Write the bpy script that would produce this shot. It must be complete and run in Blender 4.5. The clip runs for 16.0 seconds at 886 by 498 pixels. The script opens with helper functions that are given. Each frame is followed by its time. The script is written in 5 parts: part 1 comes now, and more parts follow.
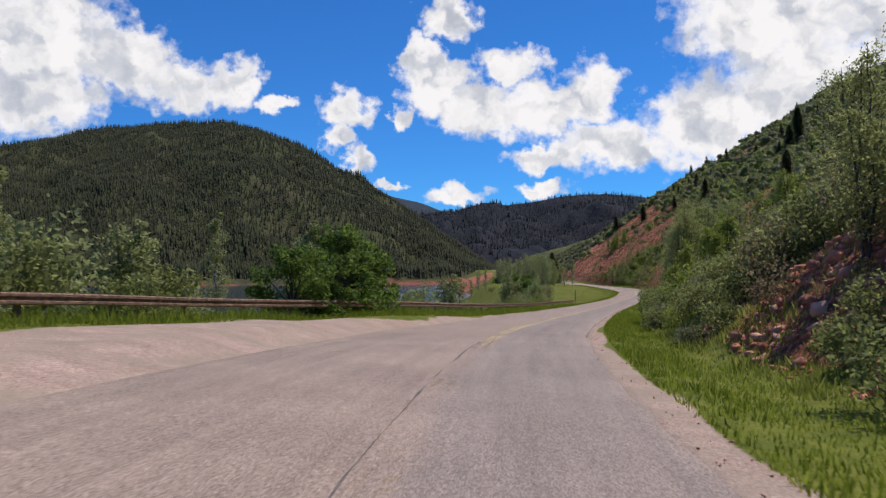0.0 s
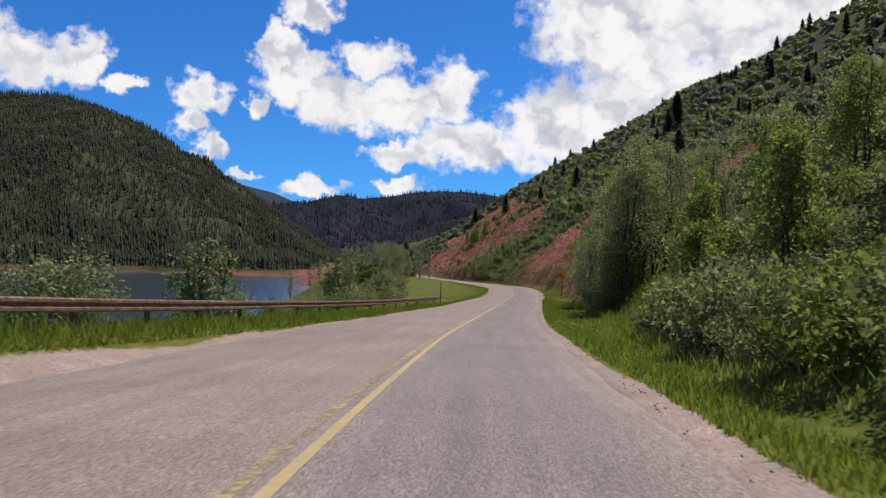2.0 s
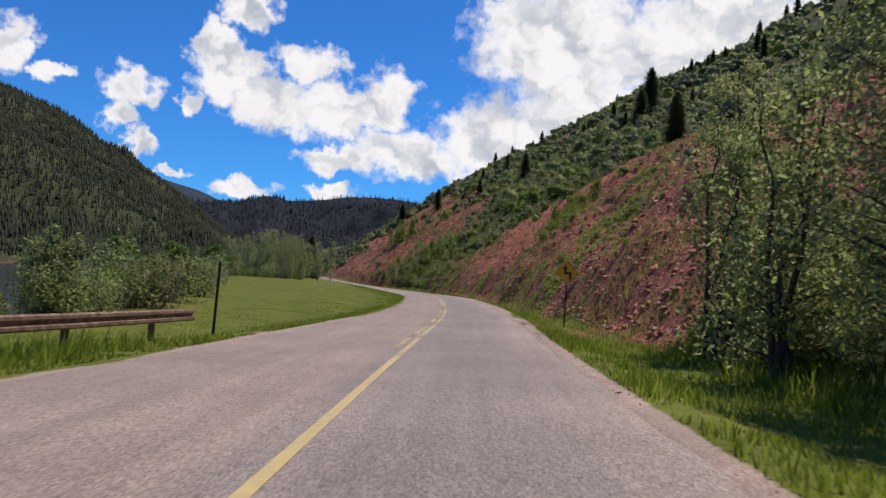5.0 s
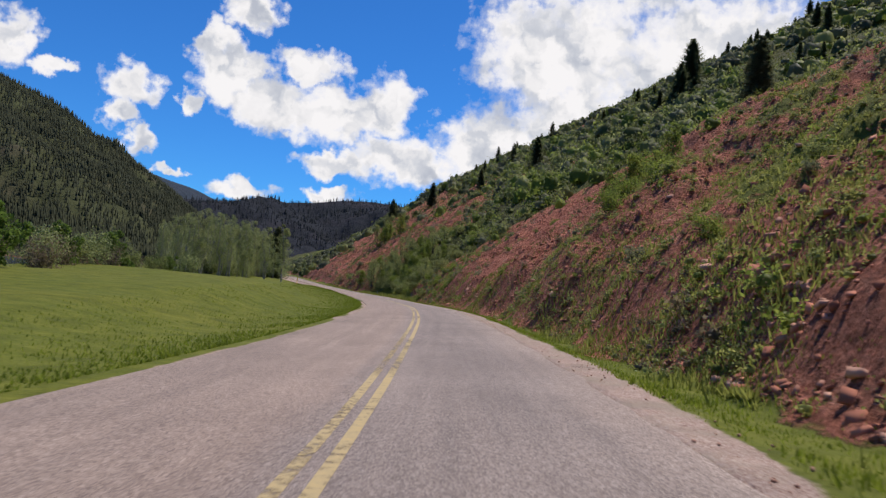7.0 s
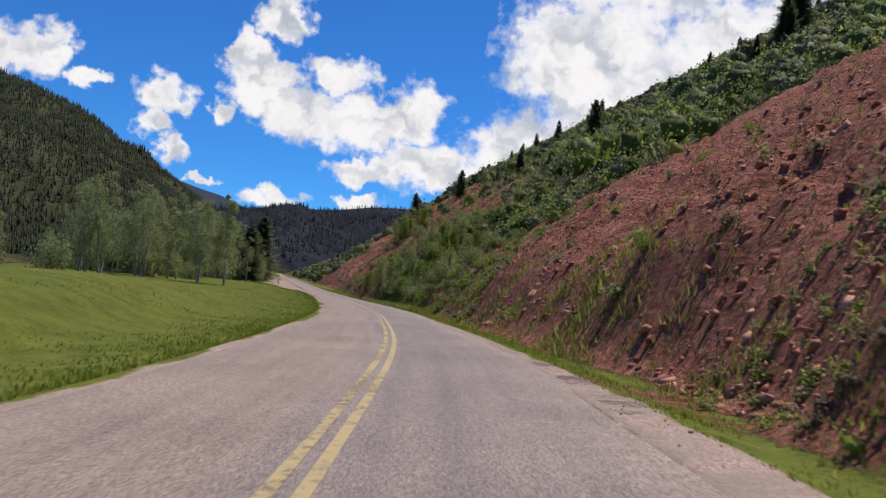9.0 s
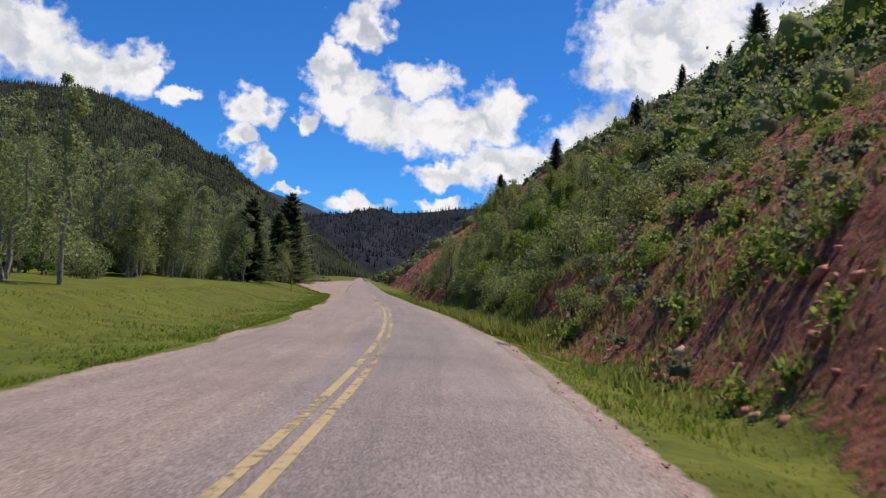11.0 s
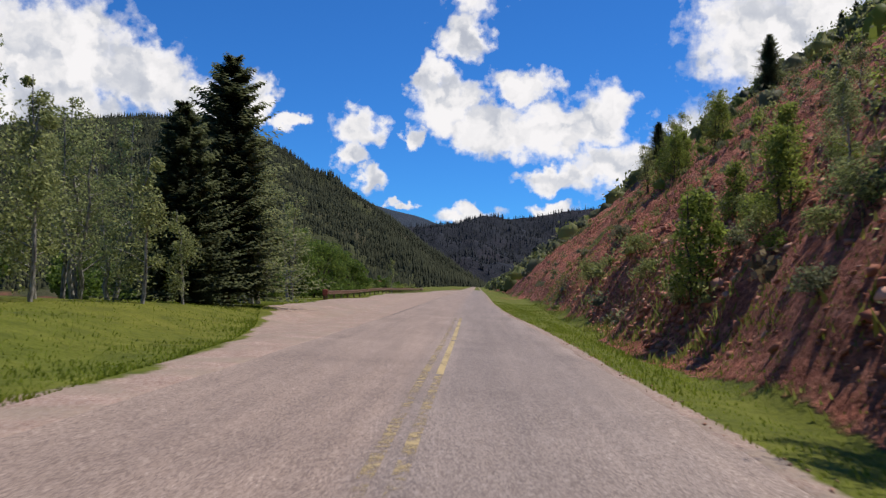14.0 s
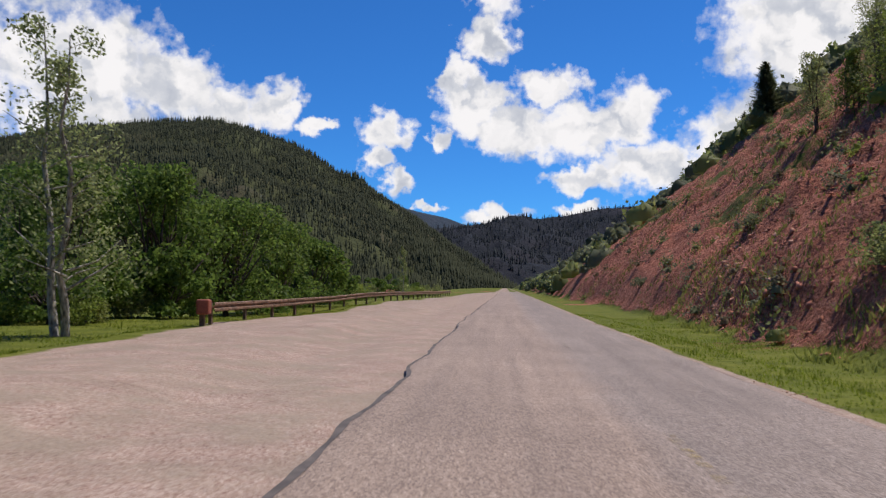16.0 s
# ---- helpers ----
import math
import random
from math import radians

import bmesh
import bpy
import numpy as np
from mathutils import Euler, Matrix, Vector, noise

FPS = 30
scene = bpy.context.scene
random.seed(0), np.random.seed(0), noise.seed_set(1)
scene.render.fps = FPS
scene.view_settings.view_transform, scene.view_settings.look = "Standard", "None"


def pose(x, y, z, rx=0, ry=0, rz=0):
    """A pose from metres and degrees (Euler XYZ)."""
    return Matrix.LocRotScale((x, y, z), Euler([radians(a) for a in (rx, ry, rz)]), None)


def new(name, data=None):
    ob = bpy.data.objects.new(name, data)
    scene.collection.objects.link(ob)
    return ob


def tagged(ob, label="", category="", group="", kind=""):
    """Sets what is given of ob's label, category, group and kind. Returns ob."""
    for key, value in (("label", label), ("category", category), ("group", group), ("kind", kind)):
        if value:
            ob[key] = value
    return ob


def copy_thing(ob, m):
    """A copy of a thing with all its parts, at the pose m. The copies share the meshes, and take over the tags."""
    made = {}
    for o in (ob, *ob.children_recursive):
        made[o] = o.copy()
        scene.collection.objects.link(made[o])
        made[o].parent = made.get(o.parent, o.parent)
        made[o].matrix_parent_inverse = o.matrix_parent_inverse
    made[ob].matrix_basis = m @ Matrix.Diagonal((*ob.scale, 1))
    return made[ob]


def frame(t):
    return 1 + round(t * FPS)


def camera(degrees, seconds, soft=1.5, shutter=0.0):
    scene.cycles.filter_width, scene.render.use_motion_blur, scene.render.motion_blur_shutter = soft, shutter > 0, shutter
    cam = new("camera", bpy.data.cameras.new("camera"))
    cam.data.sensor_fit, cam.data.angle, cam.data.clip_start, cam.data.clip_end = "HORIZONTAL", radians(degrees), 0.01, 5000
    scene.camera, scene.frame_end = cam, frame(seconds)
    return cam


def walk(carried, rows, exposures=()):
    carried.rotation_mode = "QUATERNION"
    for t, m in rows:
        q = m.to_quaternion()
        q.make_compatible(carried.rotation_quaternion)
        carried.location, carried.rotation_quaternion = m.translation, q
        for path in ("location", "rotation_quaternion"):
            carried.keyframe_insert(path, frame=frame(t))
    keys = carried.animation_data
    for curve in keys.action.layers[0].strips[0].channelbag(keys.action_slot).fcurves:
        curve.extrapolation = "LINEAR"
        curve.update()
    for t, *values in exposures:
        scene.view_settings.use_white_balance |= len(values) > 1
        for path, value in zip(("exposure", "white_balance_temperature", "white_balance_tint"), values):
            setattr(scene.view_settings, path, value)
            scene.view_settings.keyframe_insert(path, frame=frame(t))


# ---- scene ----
cam = camera(54.0, 16.0, soft=1.3, shutter=0.1)
PATH = [
    (0.0, pose(0.00, -0.00, 1.50, 91.33, 0.50, 0.01)),
    (0.5, pose(0.59, 10.90, 1.15, 91.16, 0.25, -2.85)),
    (1.0, pose(1.69, 21.78, 0.71, 91.02, -0.20, -5.44)),
    (1.5, pose(3.27, 32.39, 0.27, 90.98, -0.73, -7.71)),
    (2.0, pose(5.11, 42.73, -0.05, 91.06, -1.26, -9.65)),
    (2.5, pose(7.11, 52.59, -0.38, 91.15, -2.12, -10.93)),
    (3.0, pose(9.32, 62.15, -0.71, 91.24, -2.74, -11.92)),
    (3.5, pose(11.57, 71.29, -1.00, 91.35, -2.96, -12.90)),
    (4.0, pose(13.95, 80.37, -1.28, 91.55, -3.11, -13.68)),
    (6.5, pose(26.94, 126.85, -2.06, 92.32, -5.20, -14.68)),
    (7.0, pose(29.83, 137.48, -2.18, 92.47, -5.79, -14.70)),
    (7.5, pose(32.81, 148.45, -2.27, 92.57, -6.23, -14.57)),
    (8.0, pose(35.66, 159.44, -2.36, 92.69, -6.66, -14.15)),
    (8.5, pose(38.39, 170.08, -2.44, 92.81, -6.55, -13.52)),
    (9.0, pose(40.91, 180.78, -2.48, 92.75, -5.69, -12.73)),
    (11.5, pose(51.05, 239.32, -3.08, 92.40, -3.85, -5.36)),
    (12.0, pose(52.21, 252.04, -3.15, 92.53, -3.70, -3.87)),
    (12.5, pose(53.06, 264.73, -3.23, 92.58, -2.83, -2.64)),
    (13.0, pose(53.59, 277.29, -3.31, 92.56, -1.82, -1.50)),
    (13.5, pose(53.80, 289.37, -3.36, 92.57, -1.03, -0.38)),
    (14.0, pose(53.82, 301.22, -3.37, 92.62, -0.62, 0.62)),
    (14.5, pose(53.66, 312.74, -3.37, 92.72, -0.37, 1.52)),
    (15.0, pose(53.38, 323.88, -3.36, 92.75, -0.10, 2.16)),
    (15.5, pose(53.01, 334.27, -3.33, 92.77, 0.22, 2.45)),
    (16.0, pose(52.50, 344.14, -3.26, 92.74, 0.23, 2.50)),
]
walk(cam, PATH, exposures=((0.0, 0.06, 6680, 12), (16.0, 0.06, 6680, 12)))

# ---- light: high sun ahead and to the side, blue sky with cumulus clouds ----
SUN_AZ, SUN_EL = radians(57), radians(62)
sun_dir = Vector((math.sin(SUN_AZ) * math.cos(SUN_EL), math.cos(SUN_AZ) * math.cos(SUN_EL), math.sin(SUN_EL)))
sun = new("sun", bpy.data.lights.new("sun", "SUN"))
sun.data.energy, sun.data.angle, sun.data.color = 3.6, radians(0.53), (1.0, 0.96, 0.9)
sun.matrix_world = Matrix.Translation((0, 0, 200)) @ sun_dir.to_track_quat("Z", "Y").to_matrix().to_4x4()


def node(nt, kind, *links, operation="", use_clamp=False, feature="", attribute_name=""):
    """A shader node; links are (input, socket or value)."""
    n = nt.nodes.new(kind)
    if operation:
        n.operation = operation
    if use_clamp:
        n.use_clamp = True
    if feature:
        n.feature = feature
    if attribute_name:
        n.attribute_name = attribute_name
    for name, source in links:
        if isinstance(source, bpy.types.NodeSocket):
            nt.links.new(source, n.inputs[name])
        else:
            n.inputs[name].default_value = source
    return n


def maths(nt, op, a, b=0.0, c=None, clamp=False):
    links = [(0, a), (1, b)] + ([(2, c)] if c is not None else [])
    return node(nt, "ShaderNodeMath", *links, operation=op, use_clamp=clamp).outputs[0]


def ramp(nt, source, stops):
    n = node(nt, "ShaderNodeValToRGB", ("Fac", source))
    e = n.color_ramp.elements
    while len(e) < len(stops):
        e.new(0.5)
    for item, (at, colour) in zip(e, stops):
        item.position = at
        item.color = (*colour, 1) if len(colour) == 3 else colour
    return n.outputs["Color"]


def mix(nt, fac, a, b, blend="MIX"):
    n = nt.nodes.new("ShaderNodeMix")
    n.data_type, n.blend_type = "RGBA", blend
    for key, source in ((0, fac), (6, a), (7, b)):
        if isinstance(source, bpy.types.NodeSocket):
            nt.links.new(source, n.inputs[key])
        else:
            n.inputs[key].default_value = source if key == 0 else (*source[:3], 1)
    return n.outputs[2]


world = bpy.data.worlds.new("world")
scene.world = world
world.use_nodes = True
wt = world.node_tree
wt.nodes.clear()
sky = node(wt, "ShaderNodeTexSky")
sky.sky_type, sky.sun_disc, sky.sun_elevation, sky.sun_rotation = "NISHITA", False, SUN_EL, SUN_AZ
sky.altitude, sky.air_density, sky.dust_density, sky.ozone_density = 2300, 1.0, 0.3, 2.0
# clouds: (azimuth, elevation, half width, half height) in degrees
CLOUDS = ((-25.2, 14.0, 6.3, 3.6), (-25.2, 10.8, 4.8, 3.0), (-19.8, 12.9, 3.4, 2.6), (-16.4, 11.7, 3.0, 2.0), (-13.3, 12.0, 1.9, 1.8), (-10.8, 10.5, 1.7, 0.7),
          (-6.2, 10.6, 2.3, 1.5), (-6.8, 9.0, 1.3, 1.3), (-5.5, 7.3, 1.2, 1.2), (0.5, 16.3, 2.0, 1.9), (-1.7, 13.8, 1.4, 1.7), (-0.4, 12.0, 2.6, 2.0),
          (2.5, 10.4, 3.8, 1.9), (4.6, 13.3, 2.8, 1.4), (6.6, 10.5, 4.1, 2.2), (9.6, 11.4, 2.6, 2.5), (6.6, 7.4, 2.6, 1.0), (11.0, 7.8, 4.8, 2.0),
          (21.0, 15.5, 7.0, 4.6), (17.0, 9.0, 4.6, 3.2), (23.0, 10.6, 6.5, 4.5), (-2.6, 10.1, 0.9, 1.0), (-3.8, 5.3, 1.2, 0.5), (0.6, 4.9, 2.3, 0.8),
          (6.6, 5.2, 2.0, 0.7), (31.0, 15.0, 9.0, 6.0), (-35.0, 13.0, 7.4, 7.0), (1.5, 20.0, 3.0, 3.0), (24.0, 22.0, 10.0, 5.0), (-30.0, 21.0, 10.0, 5.0))
way = node(wt, "ShaderNodeTexCoord").outputs["Generated"]
split = node(wt, "ShaderNodeSeparateXYZ", ("Vector", way))
azimuth = maths(wt, "MULTIPLY", maths(wt, "ARCTAN2", split.outputs[0], split.outputs[1]), 57.2958)
elevation = maths(wt, "MULTIPLY", maths(wt, "ARCSINE", split.outputs[2]), 57.2958)
spot = node(wt, "ShaderNodeCombineXYZ", (0, azimuth), (1, elevation)).outputs[0]
billow = node(wt, "ShaderNodeTexNoise", ("Vector", spot), ("Scale", 0.30), ("Detail", 7.0), ("Roughness", 0.54))
push = node(wt, "ShaderNodeVectorMath", (0, billow.outputs["Color"]), (1, (0.5, 0.5, 0.5)), operation="SUBTRACT").outputs[0]
push = node(wt, "ShaderNodeVectorMath", (0, push), (1, (4.2, 3.2, 0.0)), operation="MULTIPLY").outputs[0]
bent = node(wt, "ShaderNodeVectorMath", (0, spot), (1, push), operation="ADD").outputs[0]
curl = node(wt, "ShaderNodeTexNoise", ("Vector", spot), ("Scale", 1.0), ("Detail", 5.0), ("Roughness", 0.52))
push = node(wt, "ShaderNodeVectorMath", (0, curl.outputs["Color"]), (1, (0.5, 0.5, 0.5)), operation="SUBTRACT").outputs[0]
push = node(wt, "ShaderNodeVectorMath", (0, push), (1, (2.4, 1.9, 0.0)), operation="MULTIPLY").outputs[0]
bent = node(wt, "ShaderNodeVectorMath", (0, bent), (1, push), operation="ADD").outputs[0]
best = 0.0
for u, v, a, b in CLOUDS:
    part_way = node(wt, "ShaderNodeVectorMath", (0, bent), (1, (1 / a, 1 / b, 0)), (2, (-u / a, -v / b, 0)), operation="MULTIPLY_ADD").outputs[0]
    size = node(wt, "ShaderNodeVectorMath", (0, part_way), operation="LENGTH").outputs["Value"]
    best = maths(wt, "SMOOTH_MAX", maths(wt, "SUBTRACT", 1.0, size), best, 0.15) if not isinstance(best, float) else maths(wt, "SUBTRACT", 1.0, size)
fine = node(wt, "ShaderNodeTexNoise", ("Vector", spot), ("Scale", 0.9), ("Detail", 7.0), ("Roughness", 0.56)).outputs["Fac"]
density = maths(wt, "ADD", best, maths(wt, "MULTIPLY", maths(wt, "SUBTRACT", fine, 0.5), 0.85))
cover = ramp(wt, density, ((0.0, (0, 0, 0)), (0.14, (0.30, 0.30, 0.30)), (0.30, (0.86, 0.86, 0.86)), (0.46, (1, 1, 1))))
# billows: the side turned to the sun is bright, the far side and the base are grey
toward = node(wt, "ShaderNodeVectorMath", (0, bent), (1, (0.55, 0.75, 0.0)), operation="ADD").outputs[0]
puff, puff_off = (node(wt, "ShaderNodeTexNoise", ("Vector", v), ("Scale", 0.34), ("Detail", 3.0), ("Roughness", 0.42)).outputs["Fac"] for v in (bent, toward))
relief = maths(wt, "MULTIPLY", maths(wt, "SUBTRACT", puff_off, puff), 1.9)
broad_puff = node(wt, "ShaderNodeTexNoise", ("Vector", bent), ("Scale", 0.13), ("Detail", 2.0), ("Roughness", 0.4)).outputs["Fac"]
thick = maths(wt, "ADD", maths(wt, "MULTIPLY", broad_puff, 0.55), maths(wt, "ADD", relief, maths(wt, "MULTIPLY", density, 0.22)))
cloud = ramp(wt, thick, ((0.26, (1.12, 1.12, 1.12)), (0.42, (1.0, 1.01, 1.02)), (0.60, (0.76, 0.80, 0.86)), (0.85, (0.58, 0.63, 0.72))))
deep = mix(wt, 1.0, sky.outputs[0], (0.165, 0.56, 1.03), "MULTIPLY")
strength = 0.12
lit = mix(wt, 1.0, cloud, (6.5, 6.55, 6.7), "MULTIPLY")
whole = mix(wt, cover, deep, lit)
background = node(wt, "ShaderNodeBackground", ("Color", whole), ("Strength", strength))
world_out = node(wt, "ShaderNodeOutputWorld", ("Surface", background.outputs[0]))

# ---- materials ----


def material(name):
    m = bpy.data.materials.new(name)
    m.use_nodes = True
    nt = m.node_tree
    return m, nt, nt.nodes["Principled BSDF"]


def plain(name, colour, rough=0.8, metal=0.0, grain=0.0, scale=20.0):
    m, nt, b = material(name)
    b.inputs["Roughness"].default_value, b.inputs["Metallic"].default_value = rough, metal
    b.inputs["Base Color"].default_value = (*colour, 1)
    if grain:
        co = node(nt, "ShaderNodeTexCoord").outputs["Object"]
        n = node(nt, "ShaderNodeTexNoise", ("Vector", co), ("Scale", scale), ("Detail", 6.0)).outputs["Fac"]
        lo, hi = [c * (1 - grain) for c in colour], [min(1, c * (1 + grain)) for c in colour]
        nt.links.new(ramp(nt, n, ((0.3, lo), (0.7, hi))), b.inputs["Base Color"])
    return m


def bumped(nt, b, source, strength, distance=0.02):
    n = node(nt, "ShaderNodeBump", ("Height", source), ("Strength", strength), ("Distance", distance))
    nt.links.new(n.outputs[0], b.inputs["Normal"])


def noise_of(nt, co, scale, detail=5.0, rough=0.55):
    return node(nt, "ShaderNodeTexNoise", ("Vector", co), ("Scale", scale), ("Detail", detail), ("Roughness", rough)).outputs["Fac"]


def make_asphalt():
    """Sun-bleached chip seal: dust on the far lane, greyer wheel tracks, chips and stains."""
    m, nt, b = material("asphalt")
    co = node(nt, "ShaderNodeTexCoord").outputs["Object"]
    across = node(nt, "ShaderNodeAttribute", attribute_name="across").outputs["Fac"]
    stone = node(nt, "ShaderNodeTexVoronoi", ("Vector", co), ("Scale", 55.0)).outputs["Color"]
    grey = node(nt, "ShaderNodeRGBToBW", ("Color", stone)).outputs[0]
    chips = ramp(nt, grey, ((0.12, (0.170, 0.130, 0.107)), (0.55, (0.355, 0.275, 0.226)), (0.95, (0.58, 0.48, 0.405))))
    patch = noise_of(nt, co, 0.35, 6)
    stained = mix(nt, 0.7, chips, ramp(nt, patch, ((0.3, (0.70, 0.68, 0.67)), (0.65, (1.0, 0.98, 0.96)))), "MULTIPLY")
    # long streaks that follow the road
    flow = node(nt, "ShaderNodeSeparateXYZ", ("Vector", co)).outputs[1]
    flow = node(nt, "ShaderNodeCombineXYZ", (0, maths(nt, "MULTIPLY", across, 1.5)), (1, maths(nt, "MULTIPLY", flow, 0.045))).outputs[0]
    streak = noise_of(nt, flow, 1.7, 5, 0.6)
    stained = mix(nt, 0.75, stained, ramp(nt, streak, ((0.32, (0.76, 0.76, 0.77)), (0.62, (1.04, 1.03, 1.02)))), "MULTIPLY")
    wobble = maths(nt, "ADD", across, maths(nt, "MULTIPLY", maths(nt, "SUBTRACT", noise_of(nt, co, 0.6, 5, 0.6), 0.5), 0.9))
    lane = maths(nt, "MULTIPLY_ADD", wobble, 0.1, 0.5)
    dust = ramp(nt, lane, ((0.0, (1.0, 0.95, 0.89)), (0.20, (1.06, 1.0, 0.94)), (0.44, (1.08, 1.01, 0.95)), (0.50, (0.97, 0.97, 0.98)), (0.60, (0.86, 0.86, 0.87)),
                           (0.74, (0.94, 0.94, 0.95)), (0.83, (1.16, 1.12, 1.08))))
    stained = mix(nt, 1.0, stained, dust, "MULTIPLY")
    nt.links.new(stained, b.inputs["Base Color"])
    b.inputs["Roughness"].default_value = 0.85
    bumped(nt, b, grey, 0.35, 0.006)
    return m


def make_ground():
    """Grass, gravel and red earth, by the soil masks of the mesh."""
    m, nt, b = material("ground")
    co = node(nt, "ShaderNodeTexCoord").outputs["Object"]
    fine, mid, broad = noise_of(nt, co, 9.0, 6), noise_of(nt, co, 1.1, 6), noise_of(nt, co, 0.12, 4)
    grass = ramp(nt, mid, ((0.25, (0.085, 0.100, 0.013)), (0.5, (0.135, 0.150, 0.018)), (0.75, (0.19, 0.195, 0.033))))
    grass = mix(nt, 0.5, grass, ramp(nt, broad, ((0.35, (0.75, 0.85, 0.6)), (0.7, (1.25, 1.1, 1.0)))), "MULTIPLY")
    grass = mix(nt, 0.45, grass, ramp(nt, fine, ((0.3, (0.45, 0.5, 0.4)), (0.65, (1.2, 1.2, 1.1)))), "MULTIPLY")
    stretched = node(nt, "ShaderNodeMapping", ("Vector", co), ("Rotation", (0, radians(-36), radians(20))), ("Scale", (0.5, 1.0, 3.0))).outputs[0]
    strata = noise_of(nt, stretched, 0.9, 7, 0.65)
    earth = ramp(nt, strata, ((0.28, (0.25, 0.092, 0.058)), (0.45, (0.47, 0.172, 0.106)), (0.62, (0.58, 0.245, 0.157)), (0.8, (0.70, 0.43, 0.32))))
    cells = node(nt, "ShaderNodeTexVoronoi", ("Vector", stretched), ("Scale", 3.6), feature="F1")
    chunk = node(nt, "ShaderNodeRGBToBW", ("Color", cells.outputs["Color"])).outputs[0]
    earth = mix(nt, 0.6, earth, ramp(nt, chunk, ((0.1, (0.55, 0.52, 0.52)), (0.9, (1.25, 1.2, 1.2)))), "MULTIPLY")
    crumbs = node(nt, "ShaderNodeTexVoronoi", ("Vector", co), ("Scale", 6.5), feature="F1")
    crumb = node(nt, "ShaderNodeRGBToBW", ("Color", crumbs.outputs["Color"])).outputs[0]
    crevices = noise_of(nt, co, 4.5, 8, 0.74)
    earth = mix(nt, 0.7, earth, ramp(nt, crumb, ((0.15, (0.66, 0.62, 0.60)), (0.6, (1.0, 1.0, 1.0)), (0.9, (1.3, 1.34, 1.36)))), "MULTIPLY")
    # hollows of this noise go dark: crevice shade put into the earth's colour
    earth = mix(nt, 0.8, earth, ramp(nt, crevices, ((0.36, (0.26, 0.22, 0.21)), (0.47, (0.92, 0.90, 0.90)), (0.64, (1.4, 1.38, 1.36)))), "MULTIPLY")
    pebbles = node(nt, "ShaderNodeTexVoronoi", ("Vector", co), ("Scale", 44.0)).outputs["Color"]
    pebble = node(nt, "ShaderNodeRGBToBW", ("Color", pebbles)).outputs[0]
    stones = ramp(nt, pebble, ((0.1, (0.27, 0.165, 0.125)), (0.5, (0.45, 0.322, 0.256)), (0.9, (0.59, 0.475, 0.395))))
    stones = mix(nt, 0.7, stones, ramp(nt, mid, ((0.3, (0.72, 0.68, 0.66)), (0.7, (1.1, 1.06, 1.04)))), "MULTIPLY")
    stones = mix(nt, ramp(nt, noise_of(nt, co, 0.8, 6, 0.65), ((0.42, (0, 0, 0)), (0.62, (0.7, 0.7, 0.7)))), stones, (0.33, 0.265, 0.195))
    red_mask = node(nt, "ShaderNodeAttribute", attribute_name="red").outputs["Fac"]
    red_mask = ramp(nt, maths(nt, "ADD", red_mask, maths(nt, "MULTIPLY", maths(nt, "SUBTRACT", noise_of(nt, co, 1.7, 6, 0.65), 0.5), 0.9)), ((0.42, (0, 0, 0)), (0.58, (1, 1, 1))))
    gravel_mask = node(nt, "ShaderNodeAttribute", attribute_name="gravel").outputs["Fac"]
    gravel_mask = ramp(nt, maths(nt, "ADD", gravel_mask, maths(nt, "MULTIPLY", maths(nt, "SUBTRACT", noise_of(nt, co, 2.5, 6, 0.65), 0.5), 0.7)), ((0.4, (0, 0, 0)), (0.6, (1, 1, 1))))
    litter = node(nt, "ShaderNodeAttribute", attribute_name="litter").outputs["Fac"]
    grass = mix(nt, litter, grass, ramp(nt, mid, ((0.3, (0.045, 0.045, 0.018)), (0.7, (0.095, 0.090, 0.036)))))
    colour = mix(nt, red_mask, grass, earth)
    colour = mix(nt, gravel_mask, colour, stones)
    nt.links.new(colour, b.inputs["Base Color"])
    b.inputs["Roughness"].default_value = 0.95
    b.inputs["Specular IOR Level"].default_value = 0.2
    relief = maths(nt, "ADD", maths(nt, "MULTIPLY", strata, 0.35), maths(nt, "ADD", maths(nt, "MULTIPLY", chunk, 0.25), maths(nt, "MULTIPLY", fine, 0.06)))
    jag = maths(nt, "MULTIPLY", maths(nt, "ADD", maths(nt, "MULTIPLY", crevices, 1.3), maths(nt, "MULTIPLY", crumbs.outputs["Distance"], -0.5)), red_mask)
    relief = maths(nt, "ADD", relief, maths(nt, "MULTIPLY", jag, 0.55))
    bumped(nt, b, relief, 1.0, 0.42)
    return m


def make_forest(name, dark, light, rock, scale):
    m, nt, b = material(name)
    co = node(nt, "ShaderNodeTexCoord").outputs["Object"]
    n = noise_of(nt, co, 0.05 * scale, 8, 0.65)
    big = noise_of(nt, co, 0.006 * scale, 5)
    base = ramp(nt, n, ((0.3, dark), (0.7, light)))
    colour = mix(nt, ramp(nt, big, ((0.5, (0, 0, 0)), (0.72, (0.8, 0.8, 0.8)))), base, rock)
    # red earth laid bare between high and low water
    level = node(nt, "ShaderNodeSeparateXYZ", ("Vector", co)).outputs[2]
    level = maths(nt, "ADD", level, maths(nt, "MULTIPLY", maths(nt, "SUBTRACT", big, 0.5), 26.0))
    strip = ramp(nt, maths(nt, "MULTIPLY_ADD", level, 0.02, 0.5), ((0.235, (1, 1, 1)), (0.30, (0, 0, 0))))
    colour = mix(nt, strip, colour, (0.27, 0.10, 0.065))
    nt.links.new(colour, b.inputs["Base Color"])
    b.inputs["Roughness"].default_value = 0.95
    b.inputs["Specular IOR Level"].default_value = 0.1
    bumped(nt, b, n, 1.0, 6.0)
    return m


